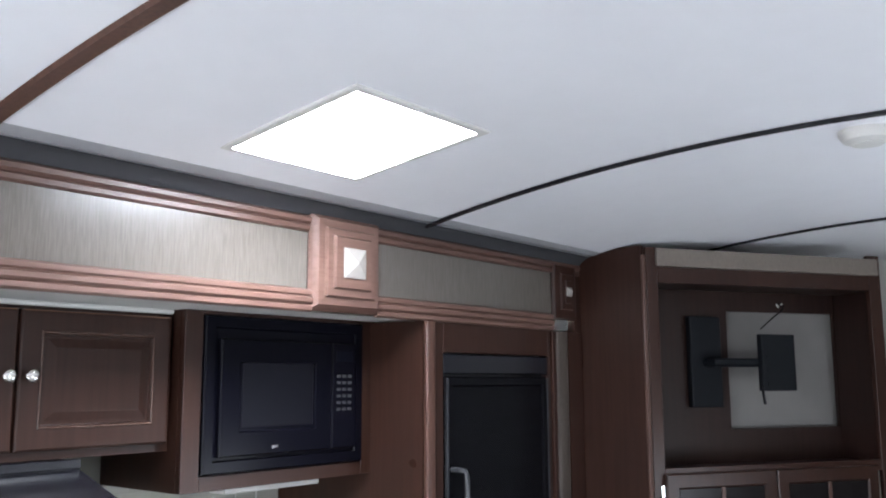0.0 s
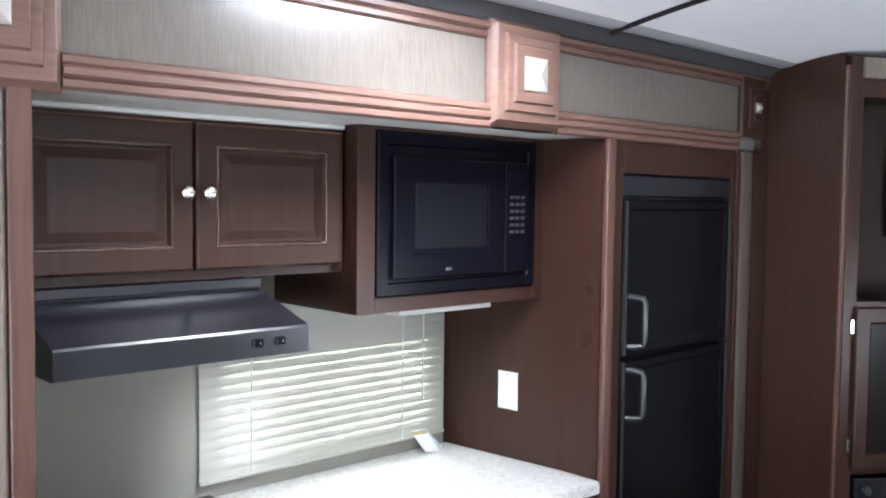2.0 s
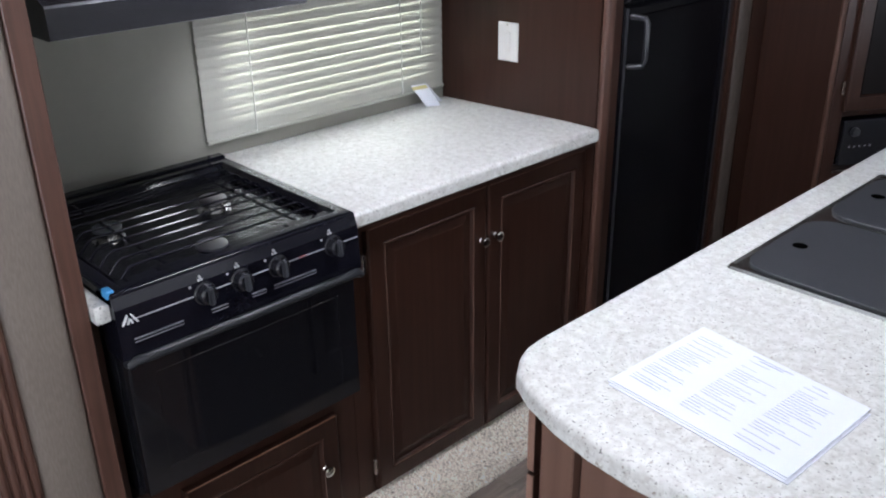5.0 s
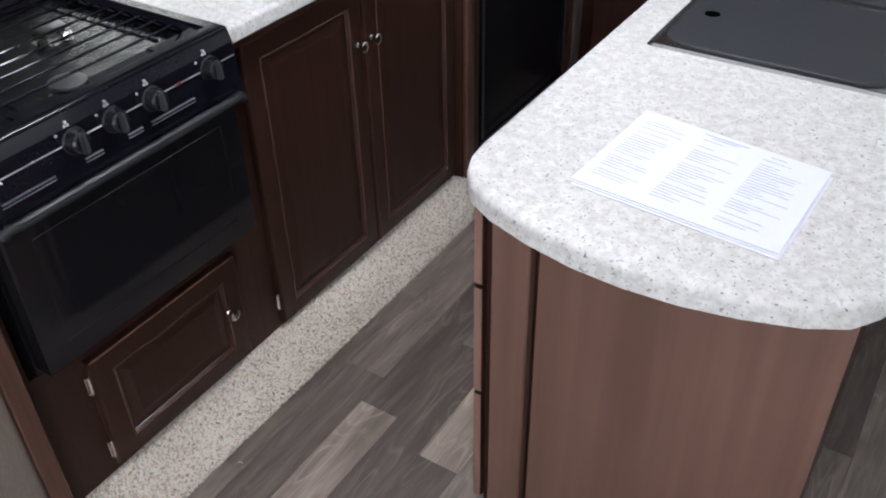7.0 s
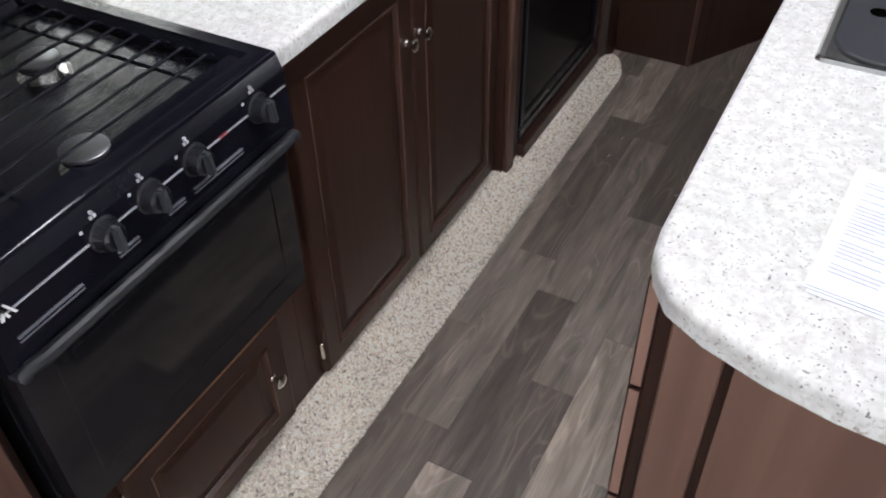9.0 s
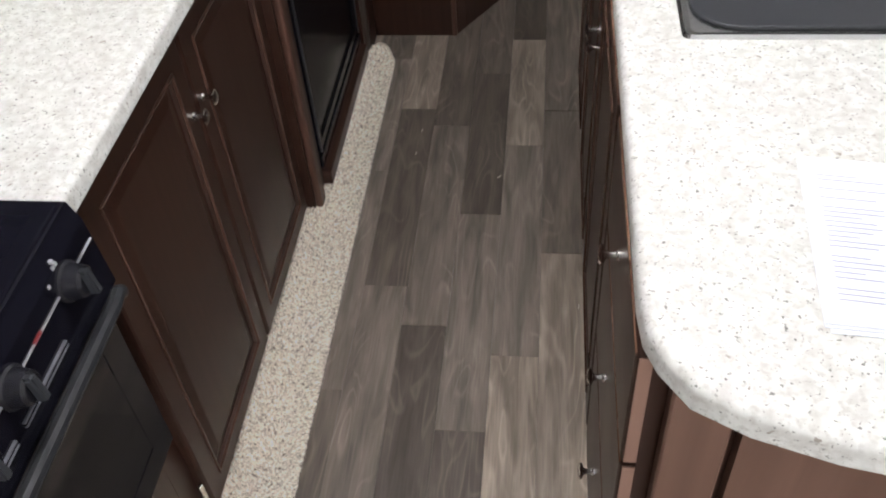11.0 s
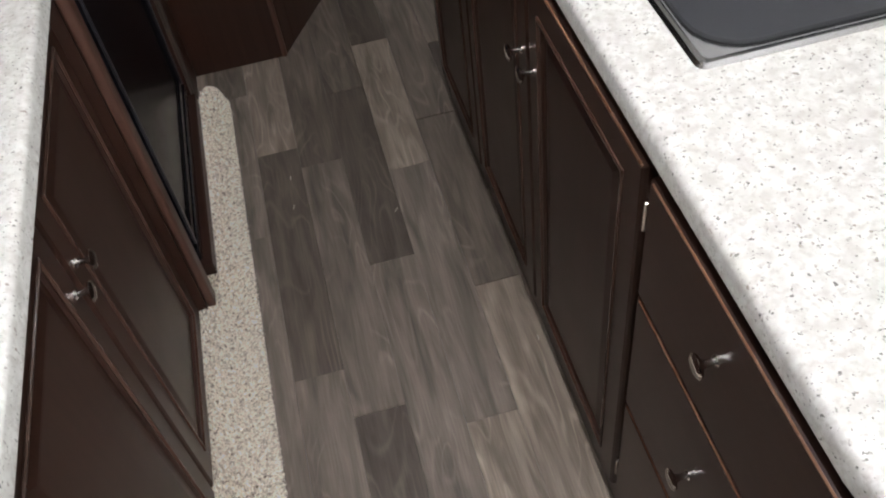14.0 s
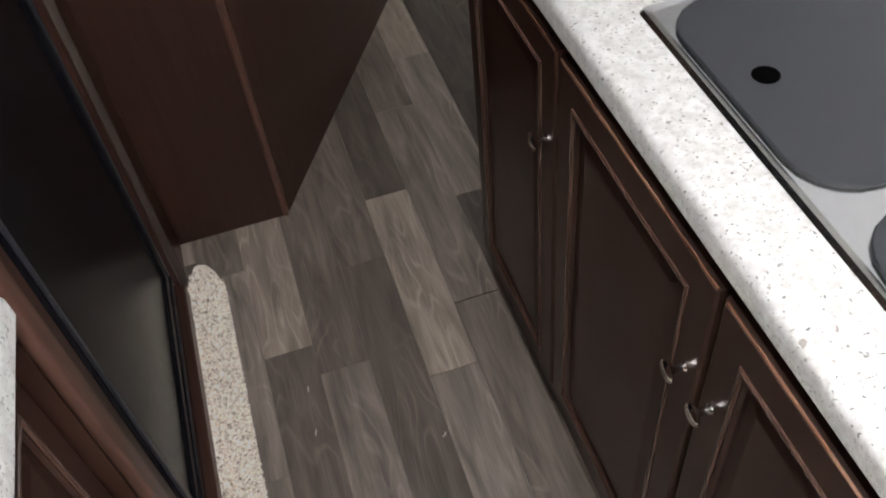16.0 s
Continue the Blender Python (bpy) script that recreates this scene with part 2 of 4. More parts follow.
BEAD = wood("bead_highlight", (0.055, 0.029, 0.021), (0.10, 0.056, 0.042), 0.18, 2, 40)
ISLAND_END = wood("island_end_wood", (0.120, 0.063, 0.045), (0.172, 0.095, 0.070), 0.42, 2, 24)
STONE = laminate("speckled_laminate")
CARPET = carpet_material()
PLANKS = {"k": plank_material("plank_dim", 0.28, 0.46), "d": plank_material("plank_dark", 0.08, 0.26), "m": plank_material("plank_middle", 0.44, 0.76), "l": plank_material("plank_light", 0.80, 0.94, 1.03)}
JOINT = plain("floor_joint", (0.06, 0.05, 0.044), 0.6)
BLACK = plain("black_enamel", (0.006, 0.006, 0.010), 0.13, scale=220, bump=0.02, Specular_IOR_Level=0.24)
BLACK_SATIN = plain("black_satin", (0.011, 0.011, 0.015), 0.26, scale=400, bump=0.06)
BLACK_TEXTURED = plain("black_pebbled", (0.0045, 0.0045, 0.006), 0.2, scale=600, bump=0.05, Specular_IOR_Level=0.09)
OVEN_HANDLE = plain("oven_handle_enamel", (0.017, 0.018, 0.021), 0.45, Specular_IOR_Level=0.3)
STRIPE = plain("grey_stripe", (0.34, 0.34, 0.36), 0.4)
FRIDGE_GREY = plain("fridge_handle_plastic", (0.020, 0.021, 0.025), 0.35)
SLOT_GREY = plain("slot_louvre", (0.09, 0.09, 0.105), 0.5)
NICHE_WOOD = wood("dark_niche_wood", (0.016, 0.0075, 0.0055), (0.025, 0.011, 0.008), 0.45, 2, 60, 0.3)
COVE_FADE = plain("cove_shade_mid", (0.34, 0.345, 0.36), 0.7)
HANDLE_GREY = plain("dark_grey_plastic", (0.030, 0.032, 0.037), 0.38)
GLASS_BLACK = plain("black_glass", (0.008, 0.008, 0.010), 0.06)
NICKEL = plain("brushed_nickel", (0.86, 0.84, 0.81), 0.15, 1.0)
CHROME = plain("chrome", (0.7, 0.7, 0.72), 0.12, 1.0)
STEEL = plain("stainless_steel", (0.55, 0.55, 0.54), 0.22, 1.0, scale=300, bump=0.05)
BURNER = plain("burner_metal", (0.66, 0.65, 0.63), 0.16, 1.0)
BURNER_CAP = plain("burner_cap", (0.22, 0.22, 0.23), 0.34, 0.9, scale=200)
COVER = plain("charcoal_cover", (0.024, 0.026, 0.031), 0.55, scale=500, bump=0.1)
WHITE_PLASTIC = plain("white_plastic", (0.66, 0.65, 0.62), 0.35, vary=0.03)
PLATE = plain("cream_plate", (0.34, 0.32, 0.29), 0.4, vary=0.03)
NICHE_WALL = plain("niche_wall", (0.19, 0.18, 0.17), 0.6, scale=8, vary=0.12)
CEILING = plain("ceiling_vinyl", (0.88, 0.89, 0.92), 0.5, scale=14, vary=0.02, bump=0.15)
SOFFIT = plain("soffit_vinyl", (0.70, 0.70, 0.67), 0.5, scale=30, vary=0.03)
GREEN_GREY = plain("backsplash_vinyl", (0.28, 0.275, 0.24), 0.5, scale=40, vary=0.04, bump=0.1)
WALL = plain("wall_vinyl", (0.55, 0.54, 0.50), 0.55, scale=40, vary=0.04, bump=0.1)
FASCIA = wallpaper_material("grasscloth_fascia", (0.108, 0.094, 0.080), (0.137, 0.121, 0.104), 0.23, (300, 300, 20))
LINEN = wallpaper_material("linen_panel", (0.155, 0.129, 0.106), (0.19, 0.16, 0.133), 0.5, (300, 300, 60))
LINEN_SHADED = wallpaper_material("linen_panel_shaded", (0.060, 0.046, 0.037), (0.085, 0.067, 0.055), 0.55, (300, 300, 60))
COVE_SHADE = plain("cove_shade_dark", (0.040, 0.041, 0.046), 0.7)
BLIND = plain("blind_vinyl", (0.50, 0.50, 0.45), 0.6, scale=60, vary=0.03, Specular_IOR_Level=0.12)
CORD = plain("blind_cord", (0.8, 0.8, 0.76), 0.8)
PAPER = plain("paper", (0.72, 0.75, 0.82), 0.6, vary=0.01)
INK = plain("ink", (0.26, 0.28, 0.40), 0.7)
YELLOW = plain("tag_yellow", (0.50, 0.45, 0.20), 0.6)
BLUE = plain("blue_tape", (0.03, 0.22, 0.48), 0.4)
RED = plain("red_mark", (0.16, 0.012, 0.012), 0.4)
WHITE_MARK = plain("white_mark", (0.75, 0.75, 0.75), 0.4)
MARK_GREY = plain("mark_grey", (0.42, 0.42, 0.43), 0.4)
SILVER_LINE = plain("silver_line", (0.55, 0.55, 0.58), 0.25, 1.0)
CHIP = plain("pale_splinter", (0.50, 0.46, 0.40), 0.7)
DISPLAY = plain("display", (0.006, 0.007, 0.012), 0.12, Specular_IOR_Level=0.1)
DARK = plain("dark_gap", (0.0015, 0.0015, 0.0015), 0.9, Specular_IOR_Level=0.0)
SMOKED_GLASS = plain("smoked_glass", (0.012, 0.010, 0.010), 0.22, Specular_IOR_Level=0.12)
MOUNT_BLACK = plain("mount_black", (0.004, 0.005, 0.007), 0.6, Specular_IOR_Level=0.2)
BUTTON_GREY = plain("dim_button", (0.035, 0.035, 0.038), 0.5)
MW_BLACK = plain("black_gloss_plastic", (0.0035, 0.0035, 0.0065), 0.2, scale=300, Specular_IOR_Level=0.09)
MW_WINDOW = plain("oven_window_glass", (0.006, 0.006, 0.009), 0.3, Specular_IOR_Level=0.12)
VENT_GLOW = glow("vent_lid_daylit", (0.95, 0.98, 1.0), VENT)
DAYLIGHT = glow("window_backdrop", (0.93, 1.0, 0.93), OUTSIDE)


# ---- builders ----
HOME = {}


def thing(name, base, label="", category="", group="", kind=""):
    ob = new(name)
    ob.location = base
    HOME[ob] = Vector(base)
    return tagged(ob, label, category, group, kind)


def part(name, bm, mat, parent=None, label="", smooth=False, kind=""):
    """One mesh object from a bmesh in the world's coordinates, with its origin at its middle."""
    low = [min(v.co[i] for v in bm.verts) for i in range(3)]
    high = [max(v.co[i] for v in bm.verts) for i in range(3)]
    mid = (Vector(low) + Vector(high)) / 2
    bmesh.ops.recalc_face_normals(bm, faces=bm.faces)
    bmesh.ops.translate(bm, verts=bm.verts, vec=-mid)
    if smooth:
        for f in bm.faces:
            f.smooth = True
        for e in bm.edges:
            if len(e.link_faces) == 2 and e.calc_face_angle() > 0.6:
                e.smooth = False
    me = bpy.data.meshes.new(name)
    bm.to_mesh(me)
    bm.free()
    me.materials.append(mat)
    ob = new(name, me)
    HOME[ob] = mid
    if parent is not None:
        ob.parent = parent
        ob.location = mid - HOME[parent]
    else:
        ob.location = mid
    return tagged(ob, label, kind=kind)


def box(bm, x0, x1, y0, y1, z0, z1, bevel=0.0, seg=1):
    m = Matrix.Translation(((x0 + x1) / 2, (y0 + y1) / 2, (z0 + z1) / 2)) @ Matrix.Diagonal((x1 - x0, y1 - y0, z1 - z0, 1))
    made = bmesh.ops.create_cube(bm, size=1, matrix=m)["verts"]
    if bevel:
        edges = {e for v in made for e in v.link_edges}
        bmesh.ops.bevel(bm, geom=list(edges), offset=bevel, segments=seg, profile=0.5, affect="EDGES")
    return bm


def boxes(*all_boxes, bevel=0.0, seg=1):
    bm = bmesh.new()
    for b in all_boxes:
        box(bm, *b, bevel=bevel, seg=seg)
    return bm


def loft(bm, loops, cap=True, close=True):
    """Skin between loops of equal length."""
    rings = [[bm.verts.new(p) for p in loop] for loop in loops]
    count = len(rings[0])
    for a, b in zip(rings, rings[1:]):
        for i in range(count if close else count - 1):
            j = (i + 1) % count
            bm.faces.new((a[i], a[j], b[j], b[i]))
    if cap:
        bm.faces.new(rings[0][::-1])
        bm.faces.new(rings[-1])
    return bm


def lathe(bm, centre, axis, profile, seg=14):
    """profile: (distance along axis, radius)."""
    axis = Vector(axis).normalized()
    side = axis.orthogonal().normalized()
    up = axis.cross(side)
    loops = []
    for d, r in profile:
        loops.append([Vector(centre) + axis * d + (side * math.cos(a) + up * math.sin(a)) * r for a in (i * math.tau / seg for i in range(seg))])
    return loft(bm, loops)


def tube(bm, points, radius, seg=8):
    points = [Vector(p) for p in points]
    loops = []
    first = (points[1] - points[0]).normalized().orthogonal().normalized()
    for i, p in enumerate(points):
        d = (points[min(i + 1, len(points) - 1)] - points[max(i - 1, 0)]).normalized()
        first = (first - d * first.dot(d)).normalized()
        up = d.cross(first)
        loops.append([p + (first * math.cos(a) + up * math.sin(a)) * radius for a in (k * math.tau / seg for k in range(seg))])
    return loft(bm, loops)


class Face:
    """A flat vertical front: u runs along it, v up, n out of it."""

    def __init__(self, origin, u, n):
        self.o, self.u, self.n = Vector(origin), Vector(u).normalized(), Vector(n).normalized()

    def at(self, u, v, n=0.0):
        return self.o + self.u * u + self.n * n + Vector((0, 0, v))

    def box(self, bm, u0, u1, v0, v1, n0, n1, bevel=0.0):
        start = len(bm.verts)
        m = Matrix((
            (self.u.x * (u1 - u0), self.n.x * (n1 - n0), 0, 0),
            (self.u.y * (u1 - u0), self.n.y * (n1 - n0), 0, 0),
            (0, 0, v1 - v0, 0),
            (0, 0, 0, 1)))
        m.translation = self.at((u0 + u1) / 2, (v0 + v1) / 2, (n0 + n1) / 2)
        made = bmesh.ops.create_cube(bm, size=1, matrix=m)["verts"]
        if bevel:
            bmesh.ops.bevel(bm, geom=list({e for v in made for e in v.link_edges}), offset=bevel, segments=1, affect="EDGES")
        return bm

    def steps(self, bm, u0, u1, v0, v1, profile):
        """Nested rectangles: (inset, height) from the outer back edge inwards."""
        loops = []
        for inset, h in profile:
            loops.append([self.at(u0 + inset, v0 + inset, h), self.at(u1 - inset, v0 + inset, h), self.at(u1 - inset, v1 - inset, h), self.at(u0 + inset, v1 - inset, h)])
        return loft(bm, loops)


AISLE_W = Face((-0.485, 0, 0), (0, 1, 0), (1, 0, 0))
AISLE_E = Face((0.22, 0, 0), (0, 1, 0), (-1, 0, 0))
RAISED = [(0, 0), (0, 0.012), (0.002, 0.0165), (0.006, 0.019), (0.050, 0.019), (0.0555, 0.0175), (0.058, 0.0125), (0.064, 0.0125), (0.084, 0.017), (0.088, 0.0172)]


def knob(face, u, v, n, parent, mat=NICKEL):
    bm = lathe(bmesh.new(), face.at(u, v, n), face.n, [(0, 0.007), (0.002, 0.007), (0.005, 0.0042), (0.012, 0.0042), (0.017, 0.006), (0.020, 0.0125), (0.023, 0.014), (0.0255, 0.011), (0.0265, 0.004)], 16)
    return part("knob", bm, mat, parent, "round nickel knob", smooth=True)


def hinge(face, u, v, n, parent):
    bm = bmesh.new()
    face.box(bm, u - 0.006, u + 0.006, v - 0.022, v + 0.022, n - 0.004, n + 0.001, 0.0008)
    a = lathe(bm, face.at(u, v - 0.024, n + 0.001), (0, 0, 1), [(0, 0.002), (0.001, 0.0038), (0.047, 0.0038), (0.048, 0.002)], 8)
    return part("hinge", a, NICKEL, parent, "nickel hinge", smooth=True)


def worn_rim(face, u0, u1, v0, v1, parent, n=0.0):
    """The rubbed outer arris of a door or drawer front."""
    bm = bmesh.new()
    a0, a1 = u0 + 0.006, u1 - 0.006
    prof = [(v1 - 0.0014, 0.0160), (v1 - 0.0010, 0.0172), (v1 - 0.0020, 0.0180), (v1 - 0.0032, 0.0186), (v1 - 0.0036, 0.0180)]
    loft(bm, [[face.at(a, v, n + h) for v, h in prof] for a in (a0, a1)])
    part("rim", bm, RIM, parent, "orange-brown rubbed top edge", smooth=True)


def raised_door(face, u0, u1, v0, v1, parent, n=0.0, mat=CHERRY, knobs=(), hinges=(), label="raised-panel door"):
    bm = bmesh.new()
    face.steps(bm, u0, u1, v0, v1, [(i, n + h) for i, h in RAISED])
    door = part("door", bm, mat, parent, label)
    # Bead round the panel; its lighter colour carries the highlight.
    bm = bmesh.new()
    rings = []
    for inset, h in ((0.0475, 0.0185), (0.0475, 0.021), (0.0495, 0.0225), (0.052, 0.0225), (0.054, 0.0205), (0.0545, 0.0185)):
        a0, a1, b0, b1 = u0 + inset, u1 - inset, v0 + inset, v1 - inset
        rings.append([face.at(a0, b0, n + h), face.at(a1, b0, n + h), face.at(a1, b1, n + h), face.at(a0, b1, n + h)])
    loft(bm, rings, cap=False)
    part("bead", bm, BEAD, door, "bead round the panel, coloured lighter as its highlight")
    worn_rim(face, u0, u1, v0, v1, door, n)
    for u, v in knobs:
        knob(face, u, v, n + 0.019, door)
    for u, v in hinges:
        hinge(face, u, v, n + 0.012, door)
    return door


# ---- setting ----
def arch(x):
    return 2.241 - 0.118 * ((x - 0.65) / 1.15) ** 2


def setting():
    s = dict(kind="structure")
    floor = part("floor", boxes((-1.05, 1.9, -1.5, 5.2, -0.06, -0.004)), JOINT, **s)
    tagged(floor, "dark grey-brown wood-look vinyl plank floor", "floor")
    HOME[floor] = Vector(floor.location)

    bm = bmesh.new()
    xs = [-0.5 + 2.3 * i / 24 for i in range(25)]
    loft(bm, [[(x, y, arch(x) + dz) for x in xs] + [(x, y, arch(x) + 0.05) for x in reversed(xs)] for y, dz in ((-1.5, 0), (5.2, 0))])
    ob = part("ceiling", bm, CEILING, smooth=True, **s)
    tagged(ob, "bowed white vinyl ceiling", "ceiling")
    for i, y in enumerate((1.412, 2.715, 4.08)):
        bm = bmesh.new()
        w = 0.02 if i == 0 else 0.012
        loops = []
        for x in xs:
            z = arch(x) - 0.001
            loops.append([(x, y - w, z), (x, y - w * 0.7, z - 0.007), (x, y + w * 0.7, z - 0.007), (x, y + w, z)])
        loft(bm, loops)
        tagged(part("ceiling_batten", bm, CHERRY_TRIM_V if i == 0 else BLACK_SATIN, kind="structure"), "thin dark brown batten across the bowed ceiling", "ceiling trim", "ceiling battens")

    def wall(name, label, *bs, mat=WALL):
        return tagged(part(name, boxes(*bs), mat, **s), label, "wall")

    wall("wall_west", "beige vinyl side wall", (-0.56, -0.5, -1.5, 1.04, 0, 2.18))
    wall("wall_west_far", "beige vinyl side wall behind the corner cabinet", (-0.56, -0.5, 3.66, 5.2, 0, 2.18))
    # Unseen closing wall, solid from end to end.
    wall("wall_east", "plain beige vinyl side wall out of view", (1.8, 1.86, -1.5, 5.2, 0, 2.2))
    wall("wall_south", "beige vinyl end wall", (-0.56, 1.86, -1.56, -1.5, 0, 2.3))
    wall("wall_north", "beige vinyl end wall", (-0.56, 1.86, 5.2, 5.26, 0, 2.3))
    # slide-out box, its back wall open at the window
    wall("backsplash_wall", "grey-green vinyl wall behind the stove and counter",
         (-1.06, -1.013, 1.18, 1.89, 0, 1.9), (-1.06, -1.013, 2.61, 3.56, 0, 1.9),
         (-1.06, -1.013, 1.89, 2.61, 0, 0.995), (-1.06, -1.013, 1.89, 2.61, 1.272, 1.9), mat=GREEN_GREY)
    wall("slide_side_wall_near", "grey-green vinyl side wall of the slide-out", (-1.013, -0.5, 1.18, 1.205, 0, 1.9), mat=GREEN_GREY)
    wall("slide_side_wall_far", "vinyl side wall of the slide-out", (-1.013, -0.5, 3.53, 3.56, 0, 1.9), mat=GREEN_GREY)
    tagged(part("slide_ceiling", boxes((-1.06, -0.452, 1.18, 3.56, 1.862, 1.9)), SOFFIT, **s), "white vinyl ceiling of the slide-out", "ceiling")
    tagged(part("slide_floor", boxes((-1.06, -0.5, 1.18, 3.56, 0, 0.074)), CARPET, **s), "raised floor of the slide-out", "floor")
    tagged(part("backdrop", boxes((-1.9, -1.89, 1.0, 3.5, 0.0, 2.4)), DAYLIGHT, kind="structure"), "bright daylight outside the window", "sky")

    # window in the back wall
    frame_ob = tagged(part("window_1", boxes((-1.05, -1.02, 1.89, 1.90, 0.995, 1.272), (-1.05, -1.02, 2.60, 2.61, 0.995, 1.272), (-1.05, -1.02, 1.90, 2.60, 0.995, 1.005), (-1.05, -1.02, 1.90, 2.60, 1.262, 1.272), bevel=0.002), BLACK_SATIN, **s), "black-framed slide-out window behind the blind", "window")

    # fascia over the slide-out
    fas = thing("slide_fascia", (-0.45, 2.4, 1.86), "grasscloth-covered fascia board with reddish wood mouldings above the kitchen slide-out", "fascia", kind="structure")
    part("fascia_panel", boxes((-0.50, -0.452, 1.05, 3.56, 1.862, 2.125)), FASCIA, fas, "grey-beige grasscloth panel")

    # Two added strips, dark then mid-grey, imitate the ceiling's shade above the crown.
    bm = bmesh.new()
    prof = []
    for k in range(7):
        t = k / 6
        prof.append((-0.398 - 0.047 * t, arch(-0.398 - 0.047 * t) - 0.0035 - 0.020 * t ** 2.0))
    prof.append((-0.447, 2.128))
    loft(bm, [[(x, y, z) for x, z in prof] for y in (0.9, 3.644)])
    part("cove_shade_strip", bm, COVE_SHADE, fas, "dark grey strip standing in for shade along the ceiling", smooth=True)
    bm = bmesh.new()
    prof = [(-0.352 - 0.0095 * k, arch(-0.352 - 0.0095 * k) - 0.0008 - 0.0028 * math.sin(math.pi * k / 5)) for k in range(6)]
    prof += [(x, z + 0.004) for x, z in reversed(prof)]
    loft(bm, [[(x, y, z) for x, z in prof] for y in (0.9, 3.644)])
    part("cove_fade_strip", bm, COVE_FADE, fas, "mid-grey strip grading the shade into the ceiling", smooth=True)

    def moulding(name, y0, y1, z0, z1, ribs, mat=CHERRY_LIGHT, x=-0.451):
        prof = [(0, z0)]
        step = (z1 - z0) / ribs
        for i in range(ribs):
            d = 0.020 - 0.004 * abs(i - (ribs - 1) / 2) if name != "crown_moulding" else 0.008 + 0.004 * i
            prof += [(d - 0.005, z0 + i * step + 0.0008), (d, z0 + (i + 0.25) * step), (d, z0 + (i + 0.75) * step), (d - 0.005, z0 + (i + 1) * step - 0.0008)]
        prof.append((0, z1))
        bm = bmesh.new()
        loft(bm, [[(x + d, y, z) for d, z in prof] for y in (y0, y1)])
        return part(name, bm, mat, fas, "reeded wood moulding")

    # Crown uses a darkened copy of the trim wood for its weaker light.
    moulding("crown_moulding", 1.05, 2.279, 2.066, 2.109, 2, CROWN_SHADED)
    moulding("crown_moulding", 2.523, 3.64, 2.066, 2.109, 2, CROWN_SHADED)
    moulding("bottom_moulding", 1.29, 2.279, 1.856, 1.916, 3)
    moulding("bottom_moulding", 2.523, 3.44, 1.856, 1.916, 3)

    def block(y0, y1, z0, z1, plate, x=-0.452, depth=0.048):
        f = Face((x, 0, 0), (0, 1, 0), (1, 0, 0))
        ob = thing("moulding_block", (x + 0.02, (y0 + y1) / 2, z0), "stepped reddish wood block with white pyramid plate on the fascia", "moulding", "fascia blocks")
        bm = bmesh.new()
        f.steps(bm, y0, y1, z0, z1, [(0, 0.0), (-0.002, 0.006), (0.004, 0.016), (0.014, depth * 0.6), (0.034, depth * 0.64), (0.038, depth * 0.82), (0.056, depth * 0.84), (0.060, depth), (0.07, depth)])
        part("block", bm, CHERRY_LIGHT if y0 < 3 else CHERRY, ob)
        c, h = ((y0 + y1) / 2, (z0 + z1) / 2), plate / 2
        bm = bmesh.new()
        f.steps(bm, c[0] - h, c[0] + h, c[1] - h, c[1] + h, [(0, depth), (0, depth + 0.004), (0.004, depth + 0.006), (h - 0.001, depth + 0.017)])
        part("plate", bm, PLATE, ob, "white faceted square plate")

    block(2.275, 2.527, 1.863, 2.117, 0.080)
    block(1.03, 1.29, 1.85, 2.117, 0.085)
    part("end_filler", boxes((-0.4995, -0.447, 3.6005, 3.6445, 1.856, 2.135)), CHERRY, fas, "dark wood filler")
    block(3.45, 3.60, 1.90, 2.10, 0.032, depth=0.03)

    # pilasters beside the slide-out
    for y0, y1, d in ((1.03, 1.243, 1), (3.432, 3.640, -1)):
        pil = thing("pilaster", (-0.46, y0, 0), "linen-covered pilaster edged with reeded brown wood beside the slide-out opening", "pilaster", kind="structure")
        z1 = 1.855
        if d > 0:
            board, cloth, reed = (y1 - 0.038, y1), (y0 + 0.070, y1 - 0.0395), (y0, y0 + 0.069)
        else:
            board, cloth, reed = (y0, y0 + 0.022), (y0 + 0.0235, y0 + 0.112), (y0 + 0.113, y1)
        bm = bmesh.new()
        c, h = (cloth[0] + cloth[1]) / 2, (cloth[1] - cloth[0]) / 2
        loft(bm, [[(-0.50, cloth[0], z)] + [(-0.446 + 0.010 * math.cos(a * math.pi / 2), c + h * math.sin(a * math.pi / 2), z) for a in (-1, -0.7, -0.35, 0, 0.35, 0.7, 1)] + [(-0.50, cloth[1], z)] for z in (0.0, z1)])
        # Far pilaster: same linen and trim, coloured darker for the shade it stands in.
        part("linen_panel", bm, LINEN if d > 0 else LINEN_SHADED, pil, smooth=True)
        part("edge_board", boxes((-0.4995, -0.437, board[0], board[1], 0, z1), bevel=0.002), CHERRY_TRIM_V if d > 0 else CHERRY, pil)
        bm = boxes((-0.4995, -0.441, reed[0], reed[1], 0, z1))
        for i in range(4 if d > 0 else 0):
            lathe(bm, (-0.441, reed[0] + (reed[1] - reed[0]) * (i + 0.5) / 4, 0), (0, 0, 1), [(0, 0.0068), (z1, 0.0068)], 8)
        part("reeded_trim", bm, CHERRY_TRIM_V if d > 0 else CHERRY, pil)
    return floor


FLOOR = setting()


